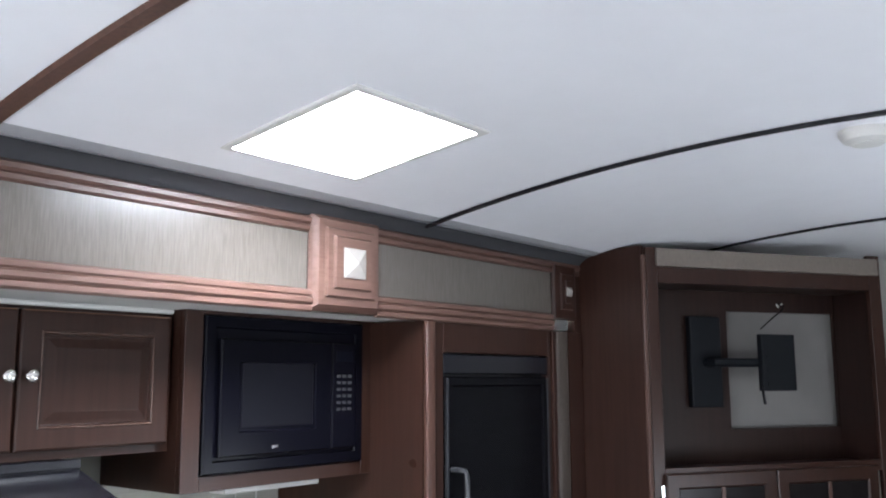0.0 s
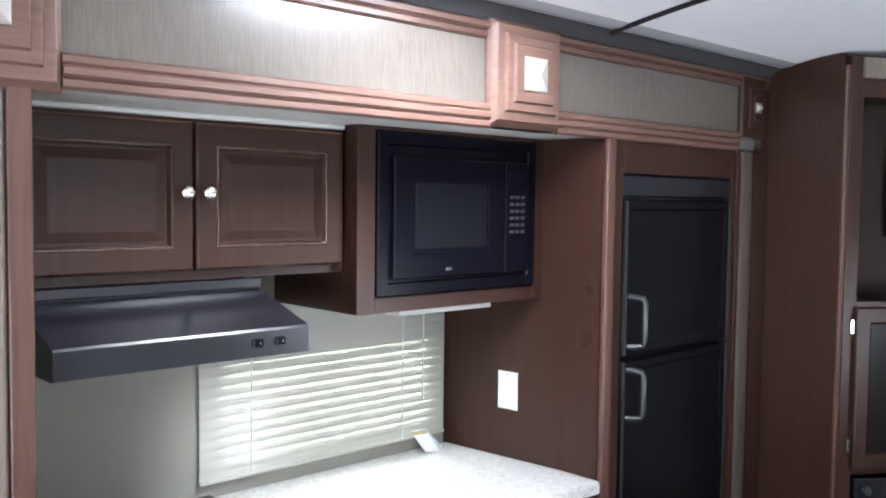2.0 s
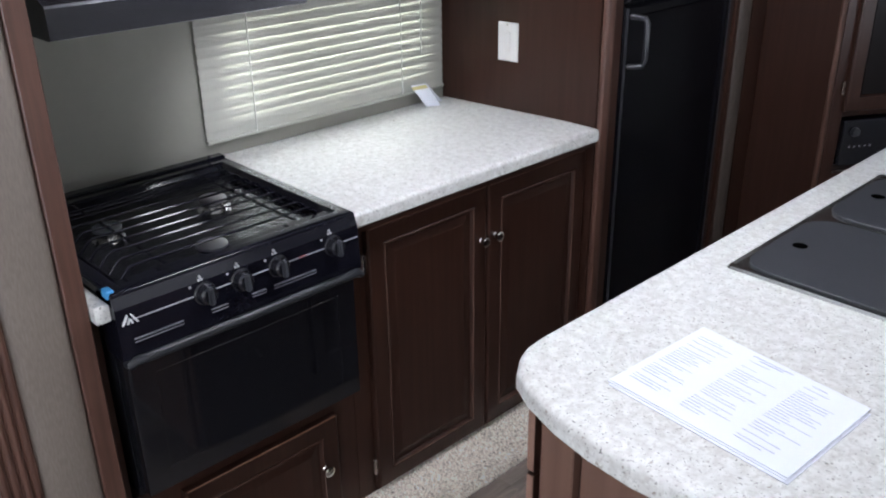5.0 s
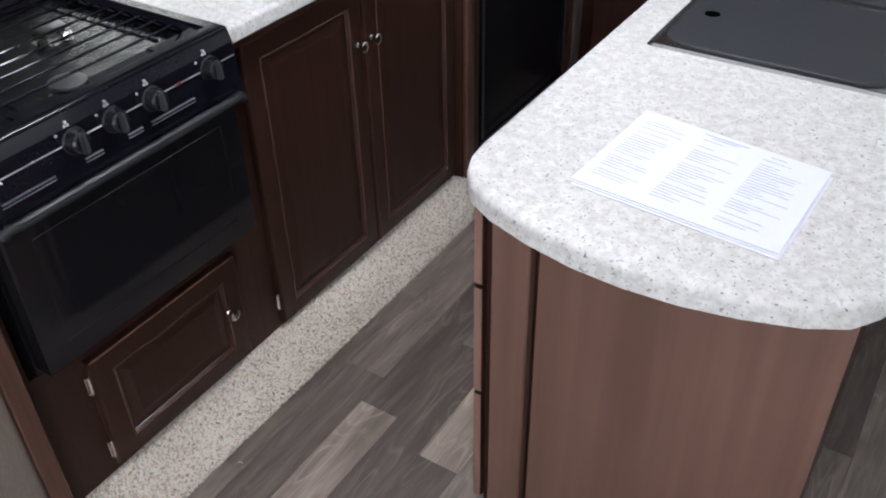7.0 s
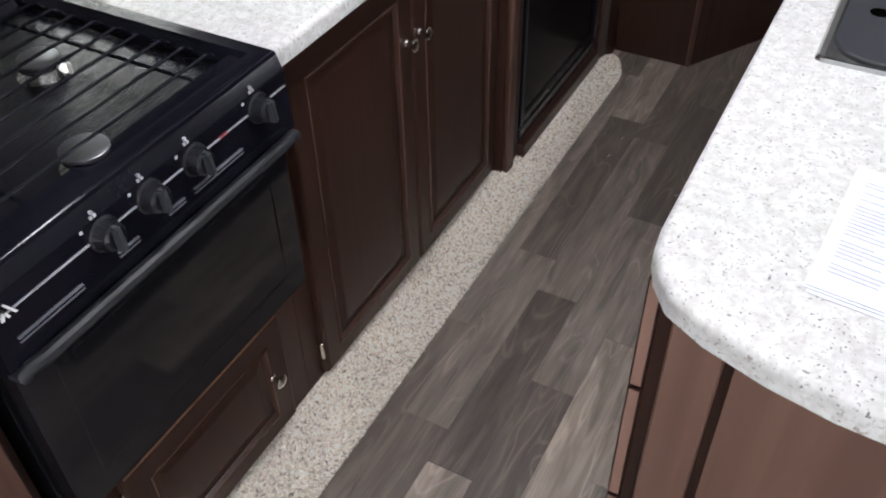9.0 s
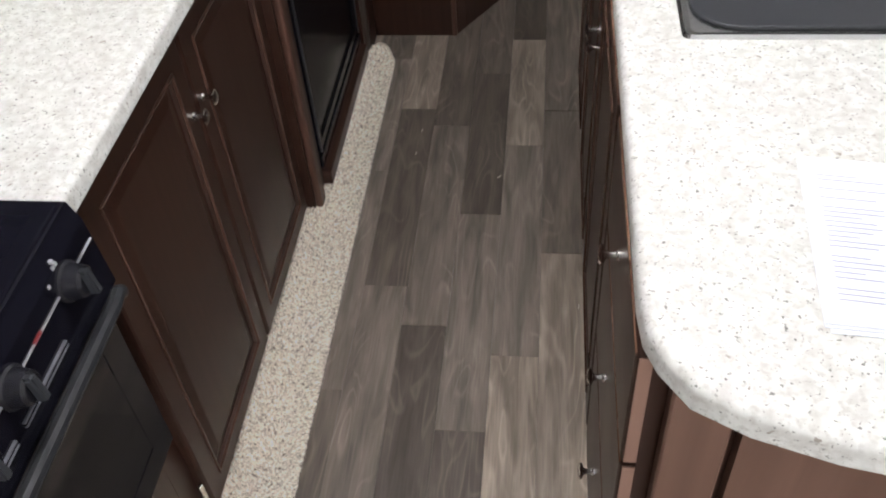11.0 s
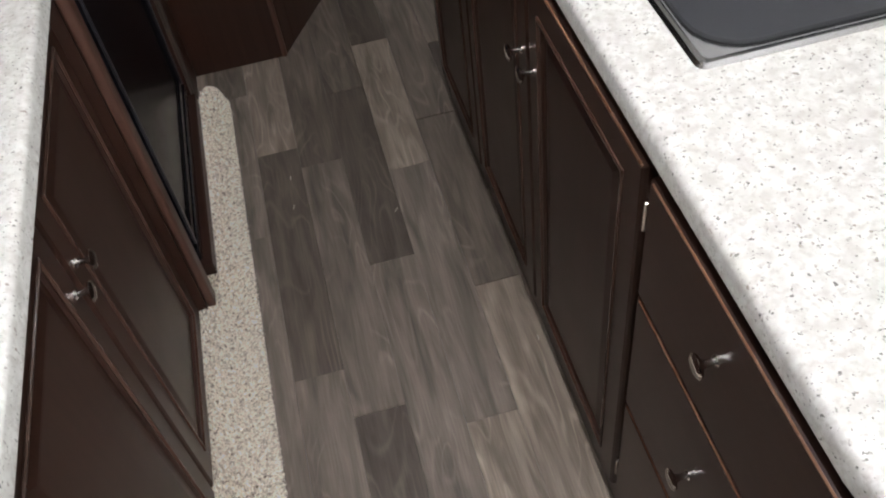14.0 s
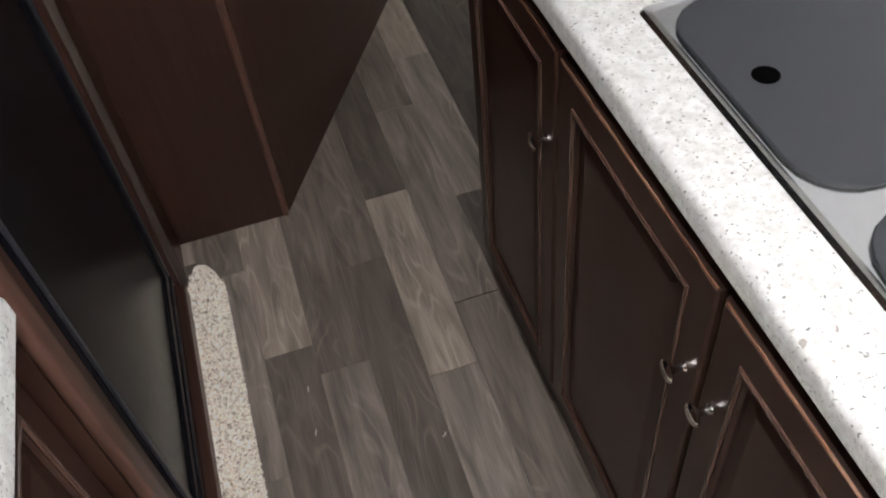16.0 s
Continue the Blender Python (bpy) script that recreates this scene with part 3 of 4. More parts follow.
def carpet_step():
    """The carpeted edge of the slide-out floor, with short tufts."""
    prof = [(-0.50, 0.0), (-0.366, 0.0), (-0.361, 0.016), (-0.364, 0.036), (-0.373, 0.056), (-0.386, 0.068), (-0.404, 0.073), (-0.50, 0.075)]
    bm = bmesh.new()
    ys = [1.2, 1.6, 2.1, 2.6, 3.1, 3.40, 3.46, 3.485, 3.500, 3.510]
    loops = []
    for y in ys:
        a = min(1.0, max(0.0, (y - 3.30) / 0.15))
        left = -0.50 + a * 0.086
        s = max(0.0, (y - 3.46) / 0.052)
        k = math.sqrt(max(0.0, 1 - s * s))
        k = 0.25 + 0.75 * k
        mid = -0.385
        ring = []
        for x, z in prof:
            x = max(x, left)
            ring.append((mid + (x - mid) * k, y, z * (0.6 + 0.4 * k)))
        loops.append(ring)
    loft(bm, loops)
    rng = random.Random(4)
    seq = prof[1:]
    for _ in range(62000):
        y = rng.uniform(1.2, 3.47)
        i = rng.randrange(len(seq) - 1)
        w = [math.dist(seq[j], seq[j + 1]) for j in range(len(seq) - 1)]
        r = rng.random() * sum(w)
        i = 0
        while r > w[i]:
            r -= w[i]
            i += 1
        f = r / w[i]
        x, z = seq[i][0] + (seq[i + 1][0] - seq[i][0]) * f, seq[i][1] + (seq[i + 1][1] - seq[i][1]) * f
        if x < -0.49 + 0.07 * min(1.0, max(0.0, (y - 3.30) / 0.15)):
            continue
        nx, nz = (seq[i + 1][1] - seq[i][1]) / w[i], -(seq[i + 1][0] - seq[i][0]) / w[i]
        h = rng.uniform(0.0025, 0.009)
        s = 0.0025
        a = rng.uniform(0, 3.14)
        t1 = Vector((nz * math.cos(a), math.sin(a), -nx * math.cos(a))) * s
        t2 = Vector((-nz * math.sin(a), math.cos(a), nx * math.sin(a))) * s
        p = Vector((x, y, z))
        lean = 0.0045
        tip = bm.verts.new(p + Vector((nx * h + rng.uniform(-lean, lean) * abs(nz), rng.uniform(-lean, lean), nz * h)))
        b = [bm.verts.new(p + t1), bm.verts.new(p + t2 * 0.8 - t1 * 0.5), bm.verts.new(p - t2 * 0.8 - t1 * 0.5)]
        for j in range(3):
            bm.faces.new((b[j], b[(j + 1) % 3], tip))
    ob = part("carpet_step", bm, CARPET, kind="stuff")
    tagged(ob, "speckled beige carpet wrapped over the raised slide-out floor edge", "carpet")


carpet_step()


# ---- kitchen side ----
def worktop(name, outline, z0, z1, label, round_edge=0.010):
    ob = thing(name, (outline[0][0], outline[0][1], z0), label, "countertop")
    bm = bmesh.new()
    pts = [Vector((x, y, 0)) for x, y in outline]
    n = len(pts)
    area2 = sum(pts[i].x * pts[(i + 1) % n].y - pts[(i + 1) % n].x * pts[i].y for i in range(n))
    sign = 1 if area2 > 0 else -1

    def inset(d):
        out = []
        for i in range(n):
            a, b, c = pts[i - 1], pts[i], pts[(i + 1) % n]
            e1, e2 = (b - a).normalized(), (c - b).normalized()
            n1, n2 = Vector((-e1.y, e1.x, 0)) * sign, Vector((-e2.y, e2.x, 0)) * sign
            m = (n1 + n2).normalized()
            out.append(b + m * d / max(0.5, m.dot(n1)))
        return out

    r = round_edge
    loops = []
    for d, z in ((0.004, z0), (0, z0 + 0.004), (0, z1 - r), (r * 0.15, z1 - r * 0.5), (r * 0.5, z1 - r * 0.15), (r, z1)):
        loops.append([(p.x, p.y, z) for p in inset(d)])
    loft(bm, loops)
    part("top", bm, STONE, ob, smooth=True)
    if len(outline) < 8 and outline[0][1] > 1.5:
        part("build_up_strip", boxes((-0.484, -0.447, outline[0][1] + 0.03, 2.734, 0.856, z0 - 0.0005)), CHERRY_Y, ob, "dark strip under the front edge")
    if len(outline) > 8:
        part("build_up_strip", boxes((0.211, 0.2195, 1.73, 3.31, 0.864, z0 - 0.0005)), CHERRY_Y, ob, "dark strip under the front edge")
    return ob


def kitchen_base():
    cab = thing("base_cabinet", (-0.75, 2.3, 0.08), "dark brown base cabinet with two raised-panel doors under the counter", "cabinet")
    f = AISLE_W
    bm = bmesh.new()
    box(bm, -1.01, -0.485, 1.852, 2.735, 0.08, 0.872)
    part("body", bm, CHERRY, cab)
    raised_door(f, 1.905, 2.307, 0.095, 0.848, cab, knobs=[(2.283, 0.70)], hinges=[(1.899, 0.76), (1.899, 0.17)])
    raised_door(f, 2.313, 2.722, 0.095, 0.848, cab, knobs=[(2.337, 0.70)])
    low = thing("stove_base_cabinet", (-0.75, 1.55, 0.08), "dark brown cabinet with one small raised-panel door below the oven", "cabinet")
    part("body", boxes((-1.01, -0.485, 1.205, 1.851, 0.08, 0.43)), CHERRY, low)
    for ya, yb in ((1.205, 1.271), (1.836, 1.851)):
        part("stile", boxes((-1.01, -0.485, ya, yb, 0.4305, 0.872)), CHERRY, low)
    raised_door(f, 1.375, 1.785, 0.10, 0.395, low, knobs=[(1.735, 0.262)], hinges=[(1.369, 0.34), (1.369, 0.155)])
    worktop("countertop", [(-0.437, 1.835), (-0.432, 1.841), (-0.432, 2.728), (-0.438, 2.734), (-1.012, 2.734), (-1.012, 1.835)], 0.875, 0.912, "speckled off-white laminate countertop beside the stove")
    worktop("countertop", [(-0.418, 1.2445), (-0.418, 1.2725), (-1.012, 1.2725), (-1.012, 1.2445)], 0.875, 0.912, "narrow speckled laminate countertop strip between stove and pilaster", 0.004)


kitchen_base()


def stove():
    st = thing("stove", (-0.7, 1.55, 0.44), "black gas range with wire grate, three burners and four control knobs", "stove")
    y0, y1 = 1.274, 1.830
    f = Face((-0.445, 0, 0), (0, 1, 0), (1, 0, 0))
    part("body", boxes((-0.98, -0.4705, y0 + 0.01, y1 - 0.01, 0.44, 0.905)), BLACK_SATIN, st)
    # sloped front panel
    bm = bmesh.new()
    sec = [(-0.47, 0.795), (-0.405, 0.795), (-0.398, 0.80), (-0.404, 0.90), (-0.412, 0.922), (-0.47, 0.925)]
    loft(bm, [[(x, y, z) for x, z in sec] for y in (y0, y1)])
    panel = part("control_panel", bm, BLACK, st, "glossy black control panel")
    # cooktop: rim round a sunk pan
    bm = bmesh.new()
    rim, xa, xb = 0.028, -0.935, -0.412
    loops = []
    for ins, z in ((0, 0.905), (0, 0.923), (0.0012, 0.9275), (0.0045, 0.9303), (0.009, 0.931), (rim, 0.931), (rim + 0.006, 0.926), (rim + 0.02, 0.903), (rim + 0.03, 0.902)):
        loops.append([(xa + ins, y0 + ins, z), (xb - ins, y0 + ins, z), (xb - ins, y1 - ins, z), (xa + ins, y1 - ins, z)])
    loft(bm, loops)
    part("cooktop", bm, BLACK, st, "glossy black sunken cooktop", smooth=True)
    part("backguard", boxes((-0.965, -0.9355, y0, y1, 0.905, 0.936), bevel=0.003), BLACK, st)
    for cx, cy, r in ((-0.482, 1.522, 0.034), (-0.705, 1.655, 0.033), (-0.715, 1.410, 0.032)):
        burner = part("burner", lathe(bmesh.new(), (cx, cy, 0.902), (0, 0, 1), [(0, r * 1.15), (0.003, r * 1.1), (0.005, r * 0.72), (0.013, r * 0.74), (0.016, r * 0.92), (0.022, r * 0.93), (0.0235, r * 0.8)], 24), BURNER, st, "round metal burner", smooth=True)
        part("burner_cap", lathe(bmesh.new(), (cx, cy, 0.9256), (0, 0, 1), [(0, r * 0.8), (0.001, r * 0.94), (0.005, r * 0.94), (0.0075, r * 0.8), (0.008, r * 0.3)], 24), BURNER_CAP, burner, smooth=True)
        part("igniter", lathe(bmesh.new(), (cx + r * 1.1, cy + r * 0.6, 0.902), (0, 0, 1), [(0, 0.003), (0.018, 0.003), (0.02, 0.001)], 8), WHITE_PLASTIC, burner, smooth=True)
    bm = bmesh.new()
    for i in range(11):
        x = -0.905 + i * 0.043
        pts = [(x, y0 + 0.045, 0.915), (x, y0 + 0.065, 0.937), (x, y0 + 0.075, 0.943), (x, y1 - 0.075, 0.943), (x, y1 - 0.065, 0.937), (x, y1 - 0.045, 0.915)]
        tube(bm, pts, 0.0026, 6)
    for y in (y0 + 0.045, y1 - 0.045):
        tube(bm, [(-0.925, y, 0.917), (-0.455, y, 0.917)], 0.004, 8)
    for y in (y0 + 0.13, y1 - 0.13):
        tube(bm, [(-0.925, y, 0.9375), (-0.455, y, 0.9375)], 0.003, 8)
    for x in (-0.925, -0.455):
        tube(bm, [(x, y0 + 0.045, 0.917), (x, y1 - 0.045, 0.917)], 0.004, 8)
        for y in (y0 + 0.05, y1 - 0.05):
            tube(bm, [(x, y, 0.902), (x, y, 0.917)], 0.004, 6)
    part("grate", bm, BLACK, st, "black wire grate", smooth=True)
    pf = Vector((1, 0, 0.06)).normalized()
    for i, y in enumerate(KNOB_YS):
        c = Vector((-0.4035, y, 0.874))
        kb = part("control_knob", lathe(bmesh.new(), c, pf, [(0, 0.024), (0.004, 0.024), (0.006, 0.021), (0.022, 0.018), (0.025, 0.014), (0.025, 0.001)], 20), BLACK_SATIN, panel, "round black control knob", smooth=True)
        bm = bmesh.new()
        m = Matrix.Translation(c + pf * 0.026) @ pose(0, 0, 0, 0, -8, 0) @ Matrix.Diagonal((0.016, 0.011, 0.036, 1))
        made = bmesh.ops.create_cube(bm, size=1, matrix=m)["verts"]
        bmesh.ops.bevel(bm, geom=list({e for v in made for e in v.link_edges}), offset=0.003, segments=2, affect="EDGES")
        part("grip", bm, HANDLE_GREY, kb, smooth=True)
        part("marks", boxes((-0.4075, -0.4035, y - 0.010, y - 0.006, 0.901, 0.905), (-0.4075, -0.4035, y - 0.004, y, 0.901, 0.905), (-0.4075, -0.4035, y - 0.007, y - 0.003, 0.907, 0.911), (-0.4065, -0.4025, y - 0.030, y - 0.026, 0.893, 0.897)), MARK_GREY, panel, "white markings", kind="")
    for ya, yb in ((1.300, 1.400), (1.460, 1.497), (1.552, 1.585), (1.604, 1.710)):
        part("vent_slot", boxes((-0.4060, -0.3965, ya, yb, 0.828, 0.8305), (-0.4060, -0.3965, ya, yb, 0.834, 0.8365), bevel=0.0008), SLOT_GREY, panel, "grey louvred vent slot")
        part("slot_opening", boxes((-0.4060, -0.3978, ya, yb, 0.8306, 0.8339)), DARK, panel, "dark slot")
    part("stripe", boxes((-0.4060, -0.4005, y0 + 0.01, y1 - 0.004, 0.8736, 0.8756)), STRIPE, panel, "thin silver stripe")
    part("red_mark", boxes((-0.4060, -0.4005, 1.672, 1.690, 0.872, 0.877), bevel=0.001), RED, panel)
    bm = bmesh.new()
    for ya, yb in ((0.010, 0.0205), (0.039, 0.0285), (0.020, 0.0245), (0.029, 0.0245)):
        ya, yb = y0 + ya, y0 + yb
        h = 0.886 if abs(ya - yb) > 0.01 else 0.879
        loft(bm, [[(x, ya - 0.0018, 0.868), (x, ya + 0.0018, 0.868), (x, yb + 0.0017, h), (x, yb - 0.0017, h)] for x in (-0.4040, -0.3990)])
    part("logo", bm, WHITE_MARK, panel, "small white emblem")
    door = part("oven_door", Face((-0.47, 0, 0), (0, 1, 0), (1, 0, 0)).steps(bmesh.new(), y0 + 0.012, y1 - 0.004, 0.465, 0.790, [(0, 0), (0, 0.046), (0.004, 0.051), (0.05, 0.051), (0.052, 0.050), (0.06, 0.050)]), GLASS_BLACK, st, "black glass oven door")
    bm = bmesh.new()
    hz, hx = 0.797, -0.390
    tube(bm, [(-0.412, y0 + 0.012, hz - 0.014), (-0.39, y0 + 0.010, hz - 0.006), (hx, y0 + 0.018, hz), (hx + 0.003, y0 + 0.04, hz), (hx + 0.003, y1 - 0.04, hz), (hx, y1 - 0.018, hz), (-0.39, y1 - 0.010, hz - 0.006), (-0.412, y1 - 0.012, hz - 0.014)], 0.0095, 10)
    part("handle", bm, OVEN_HANDLE, door, "dark grey bar handle", smooth=True)
    part("tape", boxes((-0.442, -0.417, y0 - 0.002, y0 + 0.013, 0.918, 0.935), bevel=0.002), BLUE, st, "scrap of blue tape")


stove()


def fridge_and_panel():
    p = thing("refrigerator_surround", (-0.7, 3.1, 0.08), "dark brown wood surround of the built-in refrigerator", "cabinet")
    bm = bmesh.new()
    loft(bm, [[(-1.0125, 2.673, z), (-0.452, 2.7365, z), (-0.452, 2.770, z), (-1.0125, 2.770, z)] for z in (0.075, 1.858)])
    part("side_panel", bm, CHERRY, p, "reddish brown side panel")
    bm = boxes((-0.452, -0.433, 2.7375, 2.776, 0.076, 1.858), bevel=0.006, seg=3)
    part("edge_trim", bm, CHERRY_TRIM_V, p, smooth=True)
    for box_ in ((-0.485, -0.446, 2.7765, 2.825, 0.078, 1.858), (-0.485, -0.446, 3.415, 3.43, 0.078, 1.858), (-0.485, -0.446, 2.8255, 3.4145, 1.765, 1.858)):
        part("frame_rail", boxes(box_, bevel=0.002), CHERRY, p)
    part("base_board", boxes((-0.485, -0.424, 2.8255, 3.4145, 0.0755, 0.118), bevel=0.003), CHERRY_Y, p)
    fr = thing("refrigerator", (-0.7, 3.12, 0.125), "black two-door built-in refrigerator with dark grey handles", "refrigerator")
    part("body", boxes((-1.0, -0.475, 2.829, 3.411, 0.125, 1.762)), BLACK_SATIN, fr)
    f = Face((-0.475, 0, 0), (0, 1, 0), (1, 0, 0))
    bm = bmesh.new()
    f.steps(bm, 2.829, 3.411, 1.700, 1.762, [(0, 0), (0, 0.022), (0.004, 0.026), (0.008, 0.026)])
    part("top_grille", bm, BLACK_SATIN, fr)
    for z0, z1, h0, h1 in ((1.245, 1.692, 1.272, 1.415), (0.165, 1.232, 1.065, 1.205)):
        bm = bmesh.new()
        f.steps(bm, 2.838, 3.402, z0, z1, [(0, 0.001), (0, 0.024), (0.006, 0.032), (0.026, 0.032), (0.030, 0.027), (0.034, 0.026)])
        d = part("door", bm, BLACK_TEXTURED, fr, "black pebbled refrigerator door")
        bm = bmesh.new()
        y = 2.872
        tube(bm, [(-0.448, y - 0.012, h0), (-0.43, y - 0.004, h0), (-0.408, y + 0.008, h0 + 0.004), (-0.402, y + 0.010, h0 + 0.018), (-0.402, y + 0.010, h1 - 0.018), (-0.408, y + 0.008, h1 - 0.004), (-0.43, y - 0.004, h1), (-0.448, y - 0.012, h1)], 0.0085, 8)
        part("handle", bm, FRIDGE_GREY, d, "dark grey loop handle", smooth=True)
        for ya in (2.838, 3.394):
            part("door_trim", boxes((-0.4445, -0.4400, ya, ya + 0.008, z0 + 0.004, z1 - 0.004), bevel=0.001), FRIDGE_GREY, d, "grey edge trim")
        part("screw", lathe(bmesh.new(), (-0.446, 3.405, (h0 + h1) / 2), (1, 0, 0), [(0, 0.004), (0.003, 0.004), (0.004, 0.002)], 8), NICKEL, d, smooth=True)
    part("kick_plate", boxes((-0.475, -0.440, 2.829, 3.411, 0.127, 0.158), bevel=0.003), BLACK_SATIN, fr)
    o = thing("switch_plate", (-0.758, 2.70, 1.06), "white wall plate on the brown refrigerator side panel", "switch plate")
    side = Face((-0.452, 2.7365, 0), (0.9936, 0.1126, 0), (0.1126, -0.9936, 0))
    part("plate", side.steps(bmesh.new(), -0.343, -0.273, 1.060, 1.173, [(0, 0), (0, 0.004), (0.004, 0.007), (0.024, 0.007), (0.025, 0.008)]), WHITE_PLASTIC, o)
    bm = bmesh.new()
    side.box(bm, -0.3205, -0.2955, 1.088, 1.146, 0.0075, 0.011, 0.001)
    part("rocker", bm, WHITE_PLASTIC, o)
    part("screw", lathe(bmesh.new(), side.at(-0.308, 1.1665, 0.0065), (0.1126, -0.9936, 0), [(0, 0.003), (0.001, 0.003), (0.0015, 0.001)], 8), NICKEL, o)


fridge_and_panel()


def uppers():
    up = thing("wall_cabinet", (-0.85, 1.65, 1.51), "brown wall cabinet with two raised-panel doors above the range hood", "cabinet")
    xf = -0.700
    f = Face((xf, 0, 0), (0, 1, 0), (1, 0, 0))
    part("body", boxes((-1.012, xf, 1.207, 2.043, 1.508, 1.849)), CHERRY, up)
    tagged(part("soffit_filler", boxes((-0.99, -0.692, 1.207, 2.0445, 1.8495, 1.8615), bevel=0.003), SOFFIT, kind="structure"), "white vinyl filler strip above the wall cabinet", "trim")
    raised_door(f, 1.262, 1.645, 1.528, 1.841, up, knobs=[(1.622, 1.692)])
    raised_door(f, 1.649, 2.032, 1.528, 1.841, up, knobs=[(1.672, 1.692)])
    mwc = thing("microwave_cabinet", (-0.83, 2.39, 1.405), "brown wall cabinet framing the built-in microwave", "cabinet")
    x = -0.645
    for name, b_ in (("side", (2.046, 2.064, 1.405, 1.861)), ("side", (2.716, 2.7355, 1.405, 1.861)), ("bottom", (2.0645, 2.7155, 1.405, 1.425)), ("top", (2.0645, 2.7155, 1.848, 1.861))):
        part(name, boxes((-1.012, x - 0.0205, *b_)), CHERRY, mwc)
    for b_ in ((2.046, 2.10, 1.405, 1.861), (2.675, 2.7355, 1.405, 1.861), (2.1005, 2.6745, 1.405, 1.443), (2.1005, 2.6745, 1.852, 1.861)):
        part("face_rail", boxes((x - 0.02, x, *b_), bevel=0.0015), CHERRY_Y if b_[1] - b_[0] > 0.1 else CHERRY, mwc)
    mw = thing("microwave", (-0.83, 2.39, 1.426), "black built-in microwave oven with window and keypad", "microwave")
    part("body", boxes((-0.99, x - 0.022, 2.11, 2.665, 1.4255, 1.845)), BLACK_SATIN, mw)
    fm = Face((x - 0.021, 0, 0), (0, 1, 0), (1, 0, 0))
    trim = bmesh.new()
    fm.steps(trim, 2.102, 2.673, 1.445, 1.850, [(0, 0.0), (0, 0.026), (0.004, 0.030), (0.030, 0.030), (0.034, 0.024), (0.04, 0.024)])
    part("trim_kit", trim, MW_BLACK, mw, "black trim frame")
    door = bmesh.new()
    fm.steps(door, 2.145, 2.535, 1.487, 1.790, [(0, 0.024), (0, 0.036), (0.004, 0.040), (0.06, 0.040), (0.064, 0.037), (0.07, 0.037)])
    dr = part("door", door, MW_BLACK, mw, "glossy black door")
    part("door_window", fm.steps(bmesh.new(), 2.215, 2.465, 1.56, 1.73, [(0, 0.0372), (0.002, 0.0388), (0.004, 0.0388)]), MW_WINDOW, dr)
    kp = part("keypad", fm.steps(bmesh.new(), 2.538, 2.632, 1.487, 1.790, [(0, 0.024), (0, 0.036), (0.004, 0.040), (0.01, 0.040)]), MW_BLACK, mw)
    part("display", fm.steps(bmesh.new(), 2.552, 2.618, 1.735, 1.768, [(0, 0.040), (0.001, 0.0415), (0.002, 0.0415)]), DISPLAY, kp)
    for i in range(6):
        for j in range(3):
            part("button", fm.steps(bmesh.new(), 2.555 + j * 0.022, 2.571 + j * 0.022, 1.595 + i * 0.019, 1.603 + i * 0.019, [(0, 0.040), (0.001, 0.0413), (0.002, 0.0413)]), BUTTON_GREY, kp)
    part("badge", fm.steps(bmesh.new(), 2.316, 2.338, 1.502, 1.511, [(0, 0.040), (0, 0.0415), (0.0015, 0.0425)]), CHROME, dr, "small chrome badge")
    ul = thing("under_cabinet_light", (-0.70, 2.36, 1.39), "slim white light fitting under the microwave cabinet", "light fitting")
    part("housing", boxes((-0.735, -0.668, 2.20, 2.53, 1.3885, 1.4045), bevel=0.004, seg=2), WHITE_PLASTIC, ul)
    # hood
    hd = thing("range_hood", (-0.75, 1.55, 1.36), "black painted metal range hood with sloping top", "range hood")
    y0, y1 = 1.292, 1.812
    sec = [(-1.011, 1.362), (-0.512, 1.362), (-0.503, 1.364), (-0.502, 1.416), (-0.505, 1.421), (-0.695, 1.480), (-0.70, 1.500), (-1.011, 1.500)]
    bm = bmesh.new()
    loft(bm, [[(xx, y, z) for xx, z in sec] for y in (y0, y1)])
    shell = part("shell", bm, BLACK_SATIN, hd)
    part("back_flange", boxes((-0.702, -0.690, y0, y1, 1.484, 1.505), bevel=0.002), BLACK_SATIN, hd)
    part("underside", boxes((-0.96, -0.55, y0 + 0.03, y1 - 0.03, 1.354, 1.361)), STEEL, hd, "metal grease filter")
    for y in (1.690, 1.742):
        part("switch", boxes((-0.503, -0.497, y - 0.011, y + 0.011, 1.385, 1.401), bevel=0.0015), MW_BLACK, shell, "small rocker switch")
        part("mark", boxes((-0.4985, -0.4962, y + 0.003, y + 0.0045, 1.391, 1.395)), STRIPE, shell)


uppers()


